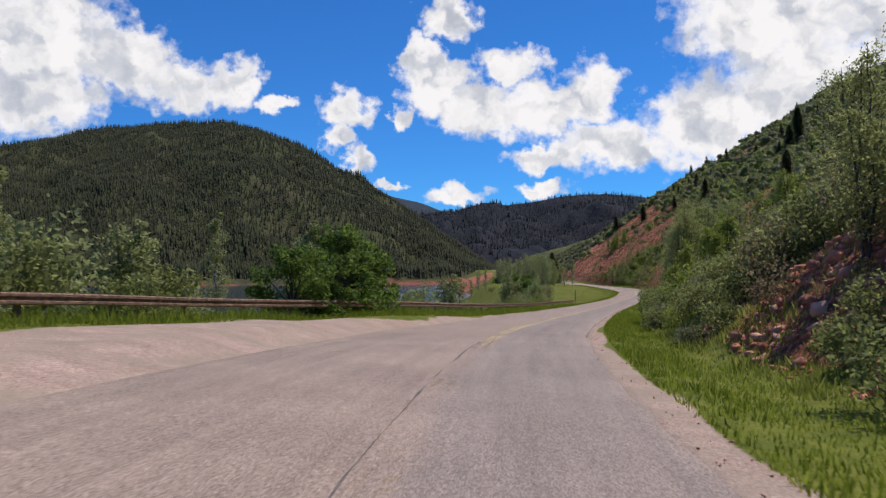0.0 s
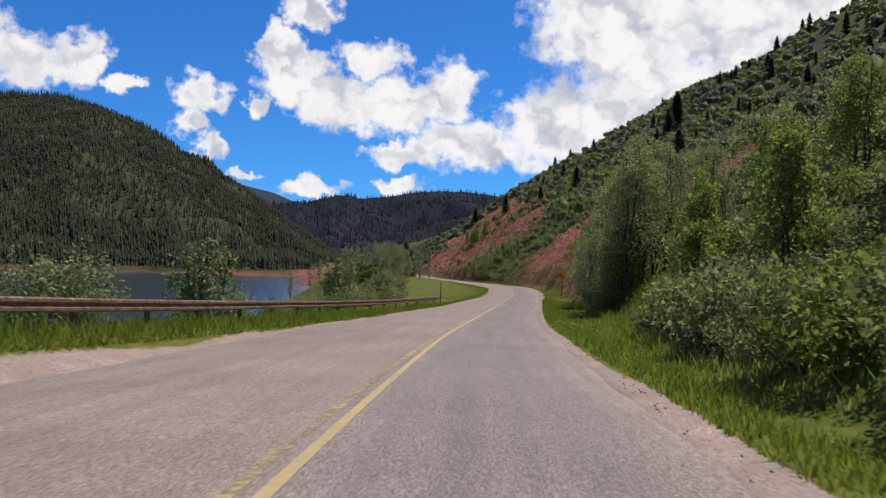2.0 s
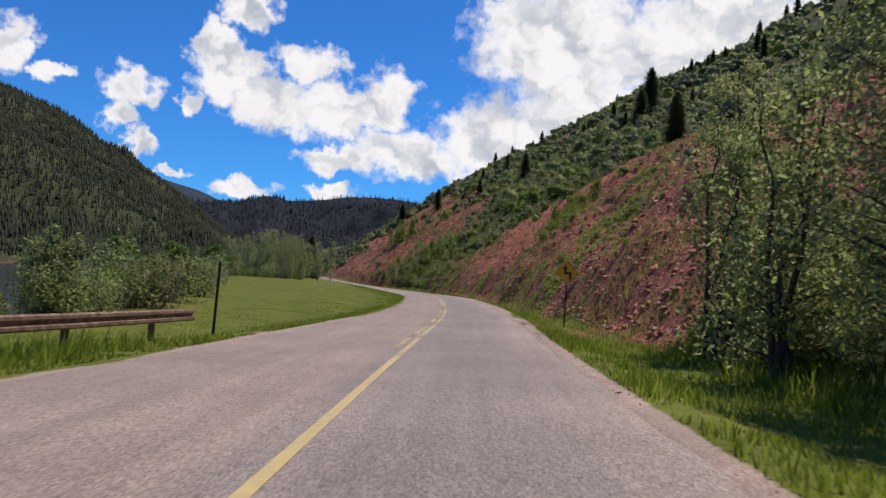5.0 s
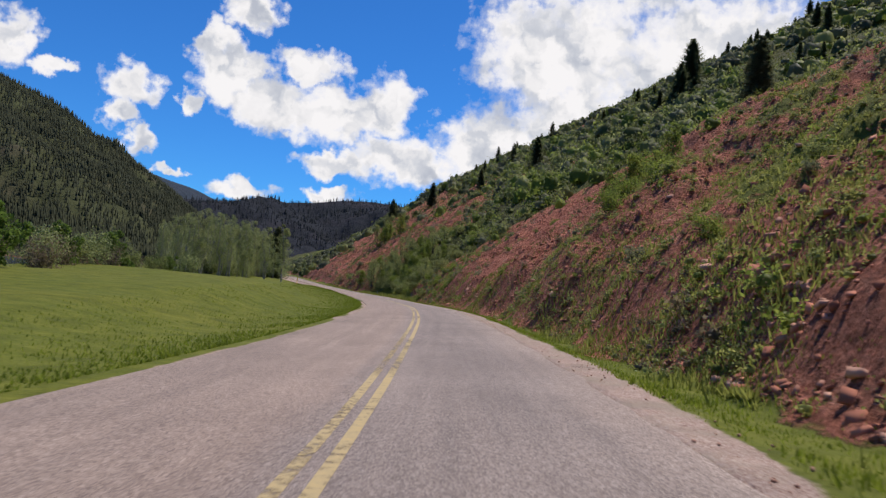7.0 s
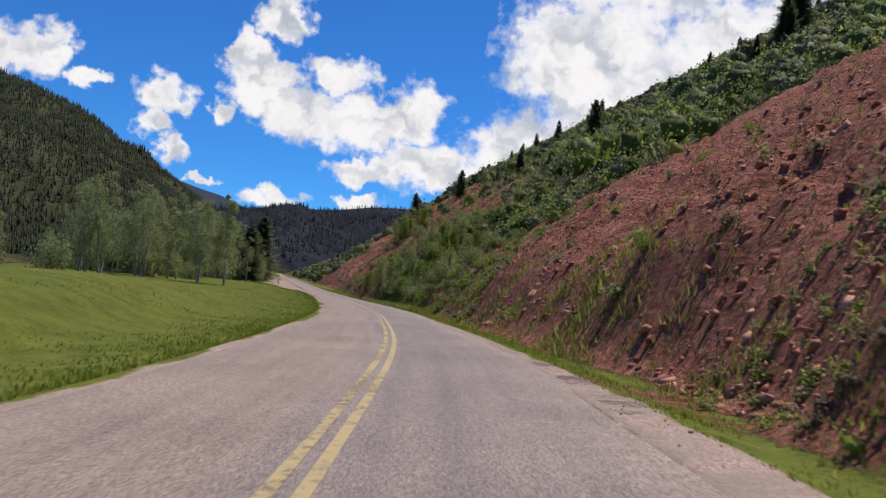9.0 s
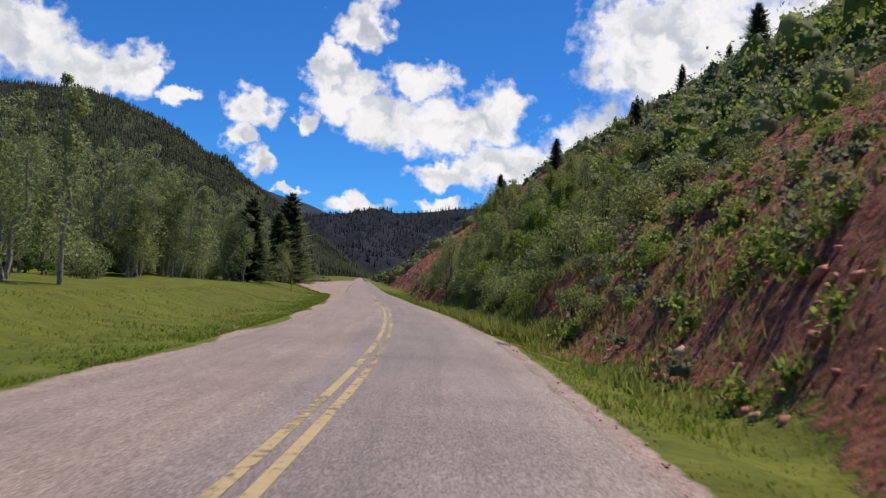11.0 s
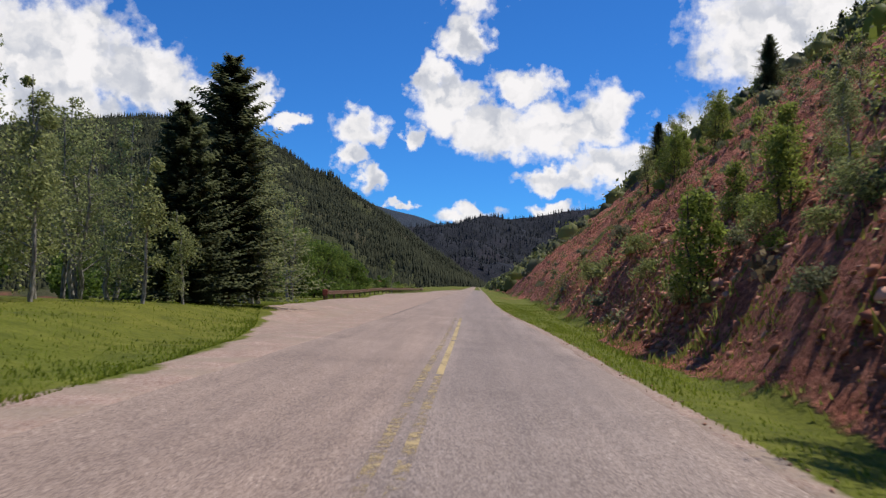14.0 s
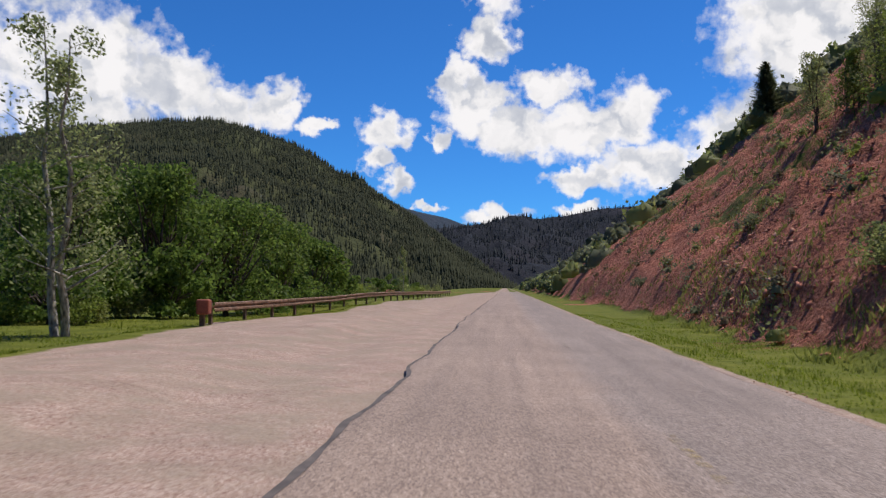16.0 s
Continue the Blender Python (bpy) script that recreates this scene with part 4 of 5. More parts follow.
young = [kit(make_aspen(110 + i, h, mat=leaf_bright, n=int(n * 1.5), leaf=0.11, start=0.08, trunks=3, width=0.26, bark=bark_dark), "young leafy tree with several thin stems", "tree", "young trees")
         for i, (h, n) in enumerate(((5.5, 3000), (4.2, 2200)))]
tall_trees = [kit(make_aspen(120 + i, h, mat=leaf_thicket, n=int(n * 1.5), leaf=0.105, start=0.22, trunks=t, width=0.20, bark=bark_dark), "tall slim tree with a dark trunk at the wood's edge", "tree", "thicket trees")
              for i, (h, n, t) in enumerate(((11.5, 4200, 2), (12.5, 4200, 1)))]
dense_tree = kit(make_aspen(140, 5.0, n=3400, leaf=0.15, start=0.05, trunks=4, width=0.27, bark=bark_dark), "dense grey-green poplar sapling above the lake", "tree", "young trees")
dry_bush = kit(make_bush(130, 1.3, 2.2, leaf_dry, 1000, 0.09, 16, "dry_shrub"), "dry brownish shrub on the bank", "shrub", "dry shrubs")
cottonwoods = [kit(make_aspen(80 + i, h, mat=leaf_thicket, n=int(n * 1.5), leaf=0.105, start=0.12, trunks=3, width=0.22, bark=bark_dark),
                   "tall dark-stemmed broadleaf tree in a thicket", "tree", "thicket trees") for i, (h, n) in enumerate(((9.0, 3300), (10.5, 3600), (7.0, 2900)))]
spruces = [kit(make_spruce(90 + i, h, w, p, b, wd), "dark green spruce with dense drooping branches", "tree", "spruces")
           for i, (h, w, p, b, wd) in enumerate(((11.8, 72, 17, 20, 0.40), (10.0, 60, 16, 18, 0.40)))]
small_spruce = kit(make_spruce(97, 8.0, 24, 9, 7, 0.34, 0.36, 1.0), "small dark conifer on the hillside", "tree", "hillside conifers")
broads = [kit(make_broad(70 + i, h, sp, leaf_tree, n, 0.15, c), "round dense dark green leafy tree", "tree", "round trees")
          for i, (h, sp, n, c) in enumerate(((6.5, 3.6, 9000, 44), (4.2, 2.4, 5000, 30), (3.0, 1.9, 2600, 20)))]

# beyond the rail, above the lake
put(broads[1], -9.6, 43.5, 1.1)
put(broads[1], -9.4, 46.5, 0.95)
put(broads[1], -10.6, 49, 1.05)
put(broads[2], -9.1, 49.0, 0.9)
put(broads[1], -10.2, 39.5, 0.8)
put(broads[2], -9.0, 40.6, 0.8)
put(dense_tree, -12.8, 86.5, 0.95)
put(bushes[4], -12.0, 87.5, 0.8)
put(aspens[2], -10.8, 43, 0.75)
put(aspens[2], -14.6, 25, 0.72)
put(dense_tree, -14.0, 33, 0.75)
for i in range(11):
    put((bushes[1], bushes[4], broads[2])[i % 3], -16.2 - rp.uniform(0, 2.5), 8 + 3.4 * i, rp.uniform(1.2, 1.7), rg=rp)
put(aspens[0], -12.6, 37, 0.55)
for d, y, s in ((-10.0, 6, 1.2), (-10.6, 11, 1.4), (-9.8, 15, 1.2), (-11, 18, 1.5), (-10.2, 22, 1.2), (-11.2, 26, 1.5), (-10.0, 30, 1.1), (-11.3, 33, 1.4), (-10.2, 47, 0.7), (-11, 43, 1.1), (-12, 14, 1.5), (-12.5, 29, 1.6), (-11.8, 2, 1.5), (-10.3, -4, 1.3)):
    put(rp.choice((bushes[1], bushes[1], bushes[4], bushes[0])), d - 3.6 * max(0.0, min(1.0, (40 - y) / 14)), y, s, rg=rp)
for d, y, s in ((-10.2, 63, 0.75), (-10.6, 97, 0.5), (-11, 71, 0.45), (-10.8, 104, 0.6), (-11.5, 108, 0.4)):
    put(rp.choice((bushes[4], bushes[3])), d, y, s, rg=rp)
for d, y, s in ((-12, 128, 0.9), (-13, 133, 1.1), (-14.5, 139, 1.2), (-12.5, 137, 1.0), (-14, 145, 1.3), (-16, 150, 1.2), (-11, 121, 0.7), (-27, 205, 1.0), (-29, 222, 1.2), (-30, 236, 1.1), (-27, 246, 1.0), (-24, 251, 1.2)):
    put(rp.choice((bushes[1], bushes[3], bushes[4])), d, y, s, rg=rp)

for i in range(16):
    put((bushes[1], dense_tree, bushes[4], bushes[1])[i % 4], -10.6 - rp.uniform(0, 4.0), 100 + 2.2 * i, rp.uniform(0.55, 0.95), rg=rp)
for i in range(24):
    y = 138 + 4.6 * i
    put((dry_bush, broads[2], bushes[1], dry_bush, bushes[4])[i % 5], -float(shore(y)) + rp.uniform(-1.5, 2.0), y, rp.uniform(0.9, 1.4), rg=rp)

# the grove on the meadow
for _ in range(34):
    y = rp.uniform(272, 336)
    put(rp.choice((bushes[1], broads[2], bushes[4])), -rp.uniform(19, 33), y, rp.uniform(0.9, 1.4), rg=rp)
for _ in range(18):
    put(broads[2], -rp.uniform(20, 38), rp.uniform(268, 336), rp.uniform(0.6, 0.9), rg=rp)
for d, y in ((-21, 348), (-24, 355), (-19.5, 352), (-26, 364), (-23, 342), (-27, 348), (-22, 366)):
    put(broads[2], d, y, rp.uniform(0.8, 1.1), rg=rp)
for _ in range(92):
    y = rp.uniform(262, 336)
    front = 10.5 + 7.0 * max(0.0, min(1.0, (y - 262) / 14)) - 6.5 * max(0.0, min(1.0, (y - 285) / 25))
    d = -front - abs(rp.gauss(0, 11)) - 0.8
    put(rp.choice(aspens), d, y, rp.uniform(0.7, 1.05), rg=rp)
for _ in range(10):
    y = rp.uniform(262, 336)
    put(rp.choice((bushes[4], bushes[1])), -rp.uniform(13, 40), y, rp.uniform(0.6, 1.0), rg=rp)
for d, y, k, s in ((-17.7, 292, 3, 1.0), (-20, 296, 1, 1.1), (-22, 299, 3, 1.0), (-24.5, 300, 1, 1.1), (-18.8, 297, 0, 1.1)):
    put(aspens[k], d, y, s, rg=rp)
put(spruces[1], -12.7, 314.5, 0.86)
put(spruces[0], -11.2, 342.8, 1.04)
for d, y, k, s in ((-12.9, 346, 0, 0.85), (-14.2, 351, 1, 0.95), (-14, 357, 2, 1.0), (-15, 354.5, 3, 0.9), (-14.4, 349, 2, 0.8), (-16, 354, 1, 1.0), (-17, 358, 3, 0.9), (-10.8, 331, 2, 0.8), (-14, 330, 0, 0.9), (-16.5, 338, 1, 0.9), (-18, 346, 3, 1.0), (-20, 360, 1, 1.0)):
    put(aspens[k], d, y, s, rg=rp)
for d, y, k, s in ((-15.5, 379, 0, 0.95), (-17.8, 375, 0, 0.9), (-14.6, 384.5, 0, 0.88), (-13.9, 391, 0, 0.78), (-17, 387, 0, 0.9), (-13.4, 397, 1, 1.0), (-15, 399, 1, 1.1), (-12.9, 403, 2, 1.0), (-14.3, 377, 2, 0.9), (-13.6, 386.5, 2, 0.9), (-19.8, 381, 0, 0.95), (-16.2, 371.5, 1, 0.7)):
    put(broads[k], d, y, s, rg=rp)
put(aspens[3], -13.2, 366, 0.86)
put(aspens[1], -14.8, 361, 0.95)
for y in range(408, 480, 6):
    put(rp.choice((broads[2], bushes[3], bushes[1])), -12.2 - rp.uniform(0, 4), y + rp.uniform(-2, 2), rp.uniform(0.7, 1.1), rg=rp)
put(aspens[0], -11.6, 430, 0.65)
for _ in range(14):
    put(rp.choice((bushes[3], bushes[1])), -rp.uniform(14.5, 18), rp.uniform(350, 378), rp.uniform(0.45, 0.8), rg=rp)

# uphill side
for _ in range(74):
    y = rp.uniform(14, 75)
    put(rp.choice((bushes[0], bushes[1], bushes[1], bushes[3], bushes[2])), float(toe(y)) + (rp.uniform(-0.2, 8) if y > 30 else rp.uniform(5, 9)), y, rp.uniform(0.7, 1.3), rg=rp)
for d, y, k, s in ((8.2, 97.5, 2, 1.0), (7.7, 102, 0, 0.85), (7.4, 107.5, 1, 0.75), (7.3, 112.5, 2, 1.0), (7.5, 117.5, 0, 0.8), (9.0, 120, 1, 0.75), (9.8, 101, 1, 0.9), (15.5, 96, 2, 0.8), (14.0, 98, 0, 0.9), (11.2, 99, 1, 0.85), (15, 99, 1, 0.95), (9.6, 105, 2, 0.85), (12.5, 106, 0, 0.9), (9.4, 111, 0, 0.8), (16, 104, 1, 0.95), (19, 95, 0, 0.9), (8.8, 116, 2, 0.75), (15, 112, 1, 0.9)):
    put(cottonwoods[k], d, y, s * (0.74 if y < 106 else 0.9), rg=rp)
for d, y, k, s in ((8.8, 95, 0, 0.86), (10.2, 97, 0, 0.88), (9.2, 98.5, 1, 0.8), (10.2, 96.5, 0, 0.75), (8.6, 100, 1, 0.75), (8.0, 109.5, 0, 0.8), (11.8, 98.5, 0, 0.8)):
    put(tall_trees[k], d, y, s, rg=rp)
for d, y, k, s in ((8.4, 71, 1, 0.95), (9.6, 75, 0, 0.9), (18.5, 80, 0, 1.0), (8.6, 95.5, 1, 1.1), (8.3, 99, 1, 1.0), (12.5, 73, 0, 0.9), (11, 69, 1, 1.1), (17.5, 92, 0, 1.1), (20, 86, 0, 1.0), (12, 62, 1, 1.0), (10.5, 56, 1, 0.8)):
    put(young[k], d, y, s, rg=rp)
for d, y, k, s in ((8.4, 95, 1, 0.8), (8.2, 79, 2, 0.5), (9.2, 82, 2, 0.45), (7.8, 96.5, 1, 0.7), (9.0, 84.5, 0, 0.4), (10.5, 86, 2, 0.45)):
    put(bushes[k], d, y, s, rg=rp)
for i in range(19):
    put(bushes[(0, 2, 1, 0, 1, 0, 3)[i % 7]], 6.9 + rp.uniform(-0.3, 1.4), 31 + 1.7 * i, rp.uniform(0.55, 0.85), rg=rp)
put(cottonwoods[0], 13.2, 34, 0.75)
put(cottonwoods[2], 14.8, 38, 0.9)
put(cottonwoods[0], 16, 32, 0.7)
put(bushes[1], 7.2, 14.5, 0.8)
put(bushes[1], 7.0, 12.5, 0.7)
for d, y, s in ((9.6, 32, 1.2), (11, 36, 1.3), (8.4, 27, 0.8), (12.5, 30, 1.4), (10.5, 41, 1.0)):
    put(dry_bush, d, y, s, rg=rp)
for _ in range(22):
    put(rp.choice((bushes[1], bushes[0])), rp.uniform(7.2, 13), rp.uniform(96, 119), rp.uniform(0.6, 0.9), rg=rp)
for _ in range(8):
    y = rp.uniform(124, 236)
    put(rp.choice((bushes[2], bushes[3], bushes[0])), float(toe(y)) + rp.uniform(-0.5, 20), y, rp.uniform(0.25, 0.55), rg=rp)
for _ in range(4):
    y = rp.uniform(258, 266)
    put(rp.choice((bushes[0], bushes[1], bushes[3], bushes[2])), float(toe(y)) + rp.uniform(1.5, 16), y, rp.uniform(0.6, 1.1), rg=rp)
for i in range(16):
    put(bushes[(2, 3, 0, 2)[i % 4]], 6.2 + rp.uniform(0, 5), 251 + i, rp.uniform(0.42, 0.65), rg=rp)
for i in range(15):
    put(bushes[(0, 3, 0, 4)[i % 4]], float(toe(264 + 2.4 * i)) + rp.uniform(0.8, 2.6), 264 + 2.4 * i, rp.uniform(0.6, 0.85), rg=rp)
for _ in range(40):
    y = rp.uniform(259, 304)
    put(rp.choice((bushes[0], bushes[1], bushes[1], bushes[3])), float(toe(y)) + rp.uniform(0.6, 14), y, rp.uniform(0.7, 1.25), rg=rp)
for d, y, k, s in ((9, 268, 2, 0.5), (12.5, 276, 0, 0.38), (14, 288, 1, 0.4), (12, 296, 2, 0.55), (16, 300, 1, 0.45), (7.2, 312.5, 1, 0.45), (7.4, 304.5, 2, 0.6), (9.5, 306, 2, 0.7), (12, 309, 0, 0.6)):
    put(cottonwoods[k], d, y, s, rg=rp)
for d, y, k, s in ((7.4, 272, 1, 0.7), (8.0, 279, 1, 0.65), (7.2, 286, 1, 0.6), (7.6, 292, 0, 0.55), (7.0, 297, 1, 0.7), (10.5, 283, 0, 0.55), (11, 290, 0, 0.6), (8.6, 324, 1, 0.6), (9.5, 318, 0, 0.55), (11, 330, 1, 0.6)):
    put(young[k], d, y, s, rg=rp)
put(bushes[1], 8.4, 357, 0.75)
for d, y, k, s in ((7.1, 326.7, 1, 0.8), (9.4, 330.5, 1, 0.5)):
    put(young[k], d, y, s, rg=rp)
for d, y, k, s in ((7.6, 316.8, 1, 0.5), (7.0, 313, 3, 0.4), (8.5, 325, 0, 0.55), (11, 317, 3, 0.6), (9.5, 329, 0, 0.5), (7.2, 310, 2, 0.5)):
    put(bushes[k], d, y, s, rg=rp)
put(cottonwoods[1], 6.6, 307.5, 0.62)
put(cottonwoods[0], 6.9, 311.0, 0.6)
for d, y, k, s in ((7.8, 287, 2, 0.56), (8.4, 290, 2, 0.62), (7.6, 293, 2, 0.62), (8.4, 296, 2, 0.66), (7.6, 299, 2, 0.66), (11.5, 291, 0, 0.45), (12.0, 297, 0, 0.5), (10.2, 284, 2, 0.55), (7.6, 303, 2, 0.66), (10.0, 305, 2, 0.6)):
    put(cottonwoods[k], d, y, s, rg=rp)
for d, y, k, s in ((6.9, 268, 0, 0.8), (7.4, 271, 1, 0.7), (6.8, 274, 4, 0.7), (8.0, 276.5, 1, 0.8), (7.0, 279, 4, 0.7), (8.8, 270, 3, 0.8), (9.5, 274, 0, 0.9)):
    put(bushes[k], d, y, s, rg=rp)
for i in range(15):
    put(young[i % 2], 7.6 + rp.uniform(0, 6.5), 280 + 1.6 * i, rp.uniform(0.55, 0.8), rg=rp)
for i in range(16):
    put(bushes[(1, 0, 1, 4)[i % 4]], 6.5 + rp.uniform(0, 1.6), 283 + 1.1 * i, rp.uniform(0.6, 0.9), rg=rp)
for d, y, k, s in ((24, 404, 0, 0.8), (26, 409, 1, 0.75), (23, 413, 2, 0.9), (28, 400, 0, 0.8)):
    put(cottonwoods[k], d, y, s, rg=rp)
for d, y, k, s in ((43, 231, 0, 0.8), (44.5, 233.5, 1, 0.7), (41, 420, 0, 0.7), (36.3, 471, 0, 0.75), (38, 474, 1, 0.6)):
    put(spruces[k], d, y, s, rg=rp)
for d, y, k, s in ((14.5, 198, 0, 0.7), (16.5, 200, 1, 0.95), (18.0, 203, 0, 0.8), (17.5, 197, 1, 0.8), (20, 201, 0, 0.75), (23, 398, 0, 1.1), (25, 402, 1, 1.2), (27, 395, 0, 1.1), (24, 408, 1, 1.1)):
    put(young[k], d, y, s, rg=rp)
for d, y, k, s in ((10.4, 24.5, 2, 0.62), (11.8, 27.5, 0, 0.62), (12.6, 23.5, 1, 0.62), (14.0, 29, 0, 0.7), (13.0, 20.5, 2, 0.7)):
    put(cottonwoods[k], d, y, s, rg=rp)
for d, y, s in ((8.2, 19.2, 0.6), (8.9, 19.0, 0.7), (9.4, 17.8, 0.7)):
    put(bushes[1], d, y, s, rg=rp)
for d, y, k, s in ((11, 297, 2, 0.6), (13, 291, 0, 0.45), (15.5, 286, 2, 0.55), (12.5, 302, 2, 0.6), (15, 296, 0, 0.5), (10, 301, 2, 0.55)):
    put(cottonwoods[k], d, y, s, rg=rp)
for d, y, k, s in ((75, 313, 0, 1.1), (70.5, 309, 1, 0.95), (46, 330, 1, 0.8)):
    put(spruces[k], d, y, s, rg=rp)
for _ in range(26):
    y = rp.uniform(306, 420)
    put(rp.choice((bushes[0], bushes[2], bushes[3])), float(toe(y)) + rp.uniform(1.0, 30), y, rp.uniform(0.35, 0.9), rg=rp)
for d, y, k, s in ((10, 181, 3, 0.75), (11.5, 184, 3, 0.85), (12.5, 180, 3, 0.85), (14, 186, 3, 0.9), (8.5, 168, 2, 0.6), (9.2, 162, 3, 0.5)):
    put(bushes[k], d, y, s, rg=rp)
for d, y, s in ((9.5, 322, 0.42), (11.5, 327, 0.45), (13, 340, 0.4), (15, 318, 0.5), (17, 330, 0.45), (12, 315, 0.45), (20, 345, 0.5)):
    put(aspens[2], d, y, s, rg=rp)
for _ in range(90):
    y, up = rp.uniform(60, 520), rp.uniform(36, 150)
    if 119 < y < 256 and up < tab_open(y):
        continue
    put(small_spruce, float(toe(y)) + up, y, rp.uniform(0.4, 1.05), sink=0.2, rg=rp)

rb = random.Random(5)
for d, y, k, s in ((-12.9, 71.6, 4, 1.1), (-11.9, 72.2, 4, 1.0), (-14.2, 71.0, 4, 1.2), (-13.2, 69.0, 3, 0.7),
                   (6.8, 327.4, 4, 0.4), (6.9, 332.6, 0, 0.5), (9.2, 327.7, 3, 0.5), (8.1, 323.1, 3, 0.35), (8.3, 319.4, 4, 0.4), (7.4, 318.1, 0, 0.4),
                   (8.3, 326.4, 2, 0.45), (6.3, 315.6, 2, 0.4), (9.8, 322.6, 3, 0.35), (8.9, 318.9, 2, 0.35), (9.1, 345.9, 0, 0.7), (11.6, 344.4, 3, 0.7),
                   (10.4, 372.1, 0, 0.8), (13.4, 375.9, 2, 0.9), (10.6, 338, 2, 0.7), (12.0, 334, 3, 0.6), (12.5, 329, 2, 0.6), (11.0, 326, 3, 0.4), (10.2, 334, 2, 0.5)):
    put(bushes[k], d, y, s, rg=rb)
put(spruces[0], -12.4, 339.5, 0.78, rg=rb)
for d, y, k, s in ((-11.6, 349.1, 3, 0.82), (-12.8, 352.4, 1, 0.85), (-11.8, 352.0, 2, 0.6)):
    put(aspens[k], d, y, s, rg=rb)
put(aspens[2], -10.4, 334.2, 0.55, rg=rb)

for src in [k[0] for k in (*bushes, dry_bush, dense_tree, *young, *tall_trees, *aspens, *cottonwoods, *spruces, small_spruce, *broads)]:
    for o in (*src.children_recursive, src):
        bpy.data.objects.remove(o)

# ---- rails, posts, sign, stones ----


def part(name, bm, mat, parent, label=""):
    me = bpy.data.meshes.new(name)
    bm.to_mesh(me)
    bm.free()
    me.materials.append(mat)
    ob = new(name, me)
    ob.parent = parent
    if label:
        ob["label"] = label
    return ob


def box_bm(size, centre=(0, 0, 0), bevel=0.0):
    bm = bmesh.new()
    bmesh.ops.create_cube(bm, size=1.0, matrix=Matrix.Translation(centre) @ Matrix.Diagonal((*size, 1)))
    if bevel:
        bmesh.ops.bevel(bm, geom=bm.edges[:], offset=bevel, segments=2, affect="EDGES", profile=0.5)
    return bm


def prism(points, depth):
    """A flat outline in x and z, drawn out along y."""
    bm = bmesh.new()
    front = [bm.verts.new((x, -depth / 2, z)) for x, z in points]
    rear = [bm.verts.new((x, depth / 2, z)) for x, z in points]
    bm.faces.new(front)
    bm.faces.new(rear[::-1])
    n = len(points)
    for i in range(n):
        bm.faces.new((front[i], rear[i], rear[(i + 1) % n], front[(i + 1) % n]))
    bmesh.ops.recalc_face_normals(bm, faces=bm.faces[:])
    return bm


rust = plain("weathered_rust_steel", (0.42, 0.27, 0.195), 0.75, 0.2, 0.45, 5)
red_rust = plain("red_rust", (0.30, 0.085, 0.05), 0.75, 0.1, 0.35, 6)
timber = plain("weathered_timber", (0.13, 0.085, 0.055), 0.9, 0, 0.4, 9)
sign_yellow = plain("sign_yellow", (0.84, 0.43, 0.02), 0.5, 0, 0.12, 4)
sign_black = plain("sign_black", (0.012, 0.012, 0.012), 0.5)
steel_dark = plain("dark_steel", (0.045, 0.035, 0.03), 0.6, 0.5, 0.3, 12)
marker_yellow = plain("marker_yellow", (0.92, 0.50, 0.015), 0.55, 0, 0.1, 8)
pale_post = plain("pale_post", (0.62, 0.60, 0.56), 0.6, 0, 0.15, 8)
red_rock = plain("red_rock", (0.37, 0.155, 0.095), 0.95, 0, 0.4, 3)
scree_rock = make_leaf("scree_rock", (0.27, 0.098, 0.062), (0.55, 0.23, 0.15), 0.0, 0.95)
pale_scree = make_leaf("pale_scree", (0.36, 0.15, 0.095), (0.60, 0.34, 0.245), 0.0, 0.95)
pale_rock = plain("pale_rock", (0.44, 0.235, 0.155), 0.95, 0, 0.35, 4)


def guardrail(line_d, y0, y1, label):
    """A rusty W-beam on timber posts, span by span."""
    root = new("guardrail")
    spot0 = place(line_d(y0), y0)
    root.location = spot0
    tagged(root, label, "guardrail", "guardrails")
    span = 3.8
    ys = np.arange(y0, y1, span)
    prof = ((0.00, 0.155), (0.045, 0.12), (0.045, 0.06), (-0.03, 0.02), (-0.03, -0.02), (0.045, -0.06), (0.045, -0.12), (0.0, -0.155))
    post_me = None
    for i, y in enumerate(ys):
        a, b = (Vector((*place(line_d(q), q)[:2], sum(place(line_d(q + s), q + s)[2] for s in (-9, -6, -3, 0, 3, 6, 9)) / 7)) - spot0 for q in (y, min(y + span, y1)))
        along = (b - a).normalized()
        side = along.cross(Vector((0, 0, 1))).normalized()
        bm = bmesh.new()
        rings = []
        for p, extra in ((a, -0.06), (b, 0.06)):
            rings.append([bm.verts.new(p + along * extra + side * (0.13 + o) + Vector((0, 0, 0.60 + h))) for o, h in prof])
        for r0, r1 in zip(range(len(prof) - 1), range(1, len(prof))):
            bm.faces.new((rings[0][r0], rings[0][r1], rings[1][r1], rings[1][r0]))
        bmesh.ops.solidify(bm, geom=bm.faces[:], thickness=0.006)
        part("beam", bm, rust, root)
        if post_me is None:
            first = part("post", box_bm((0.11, 0.16, 1.1), (0, 0, 0.18), 0.012), timber, root)
            post_me = first.data
            post = first
        else:
            post = new("post", post_me)
            post.parent = root
        post.location = a
        post.rotation_euler = (0, 0, math.atan2(along.y, along.x) + math.pi / 2)
    return root


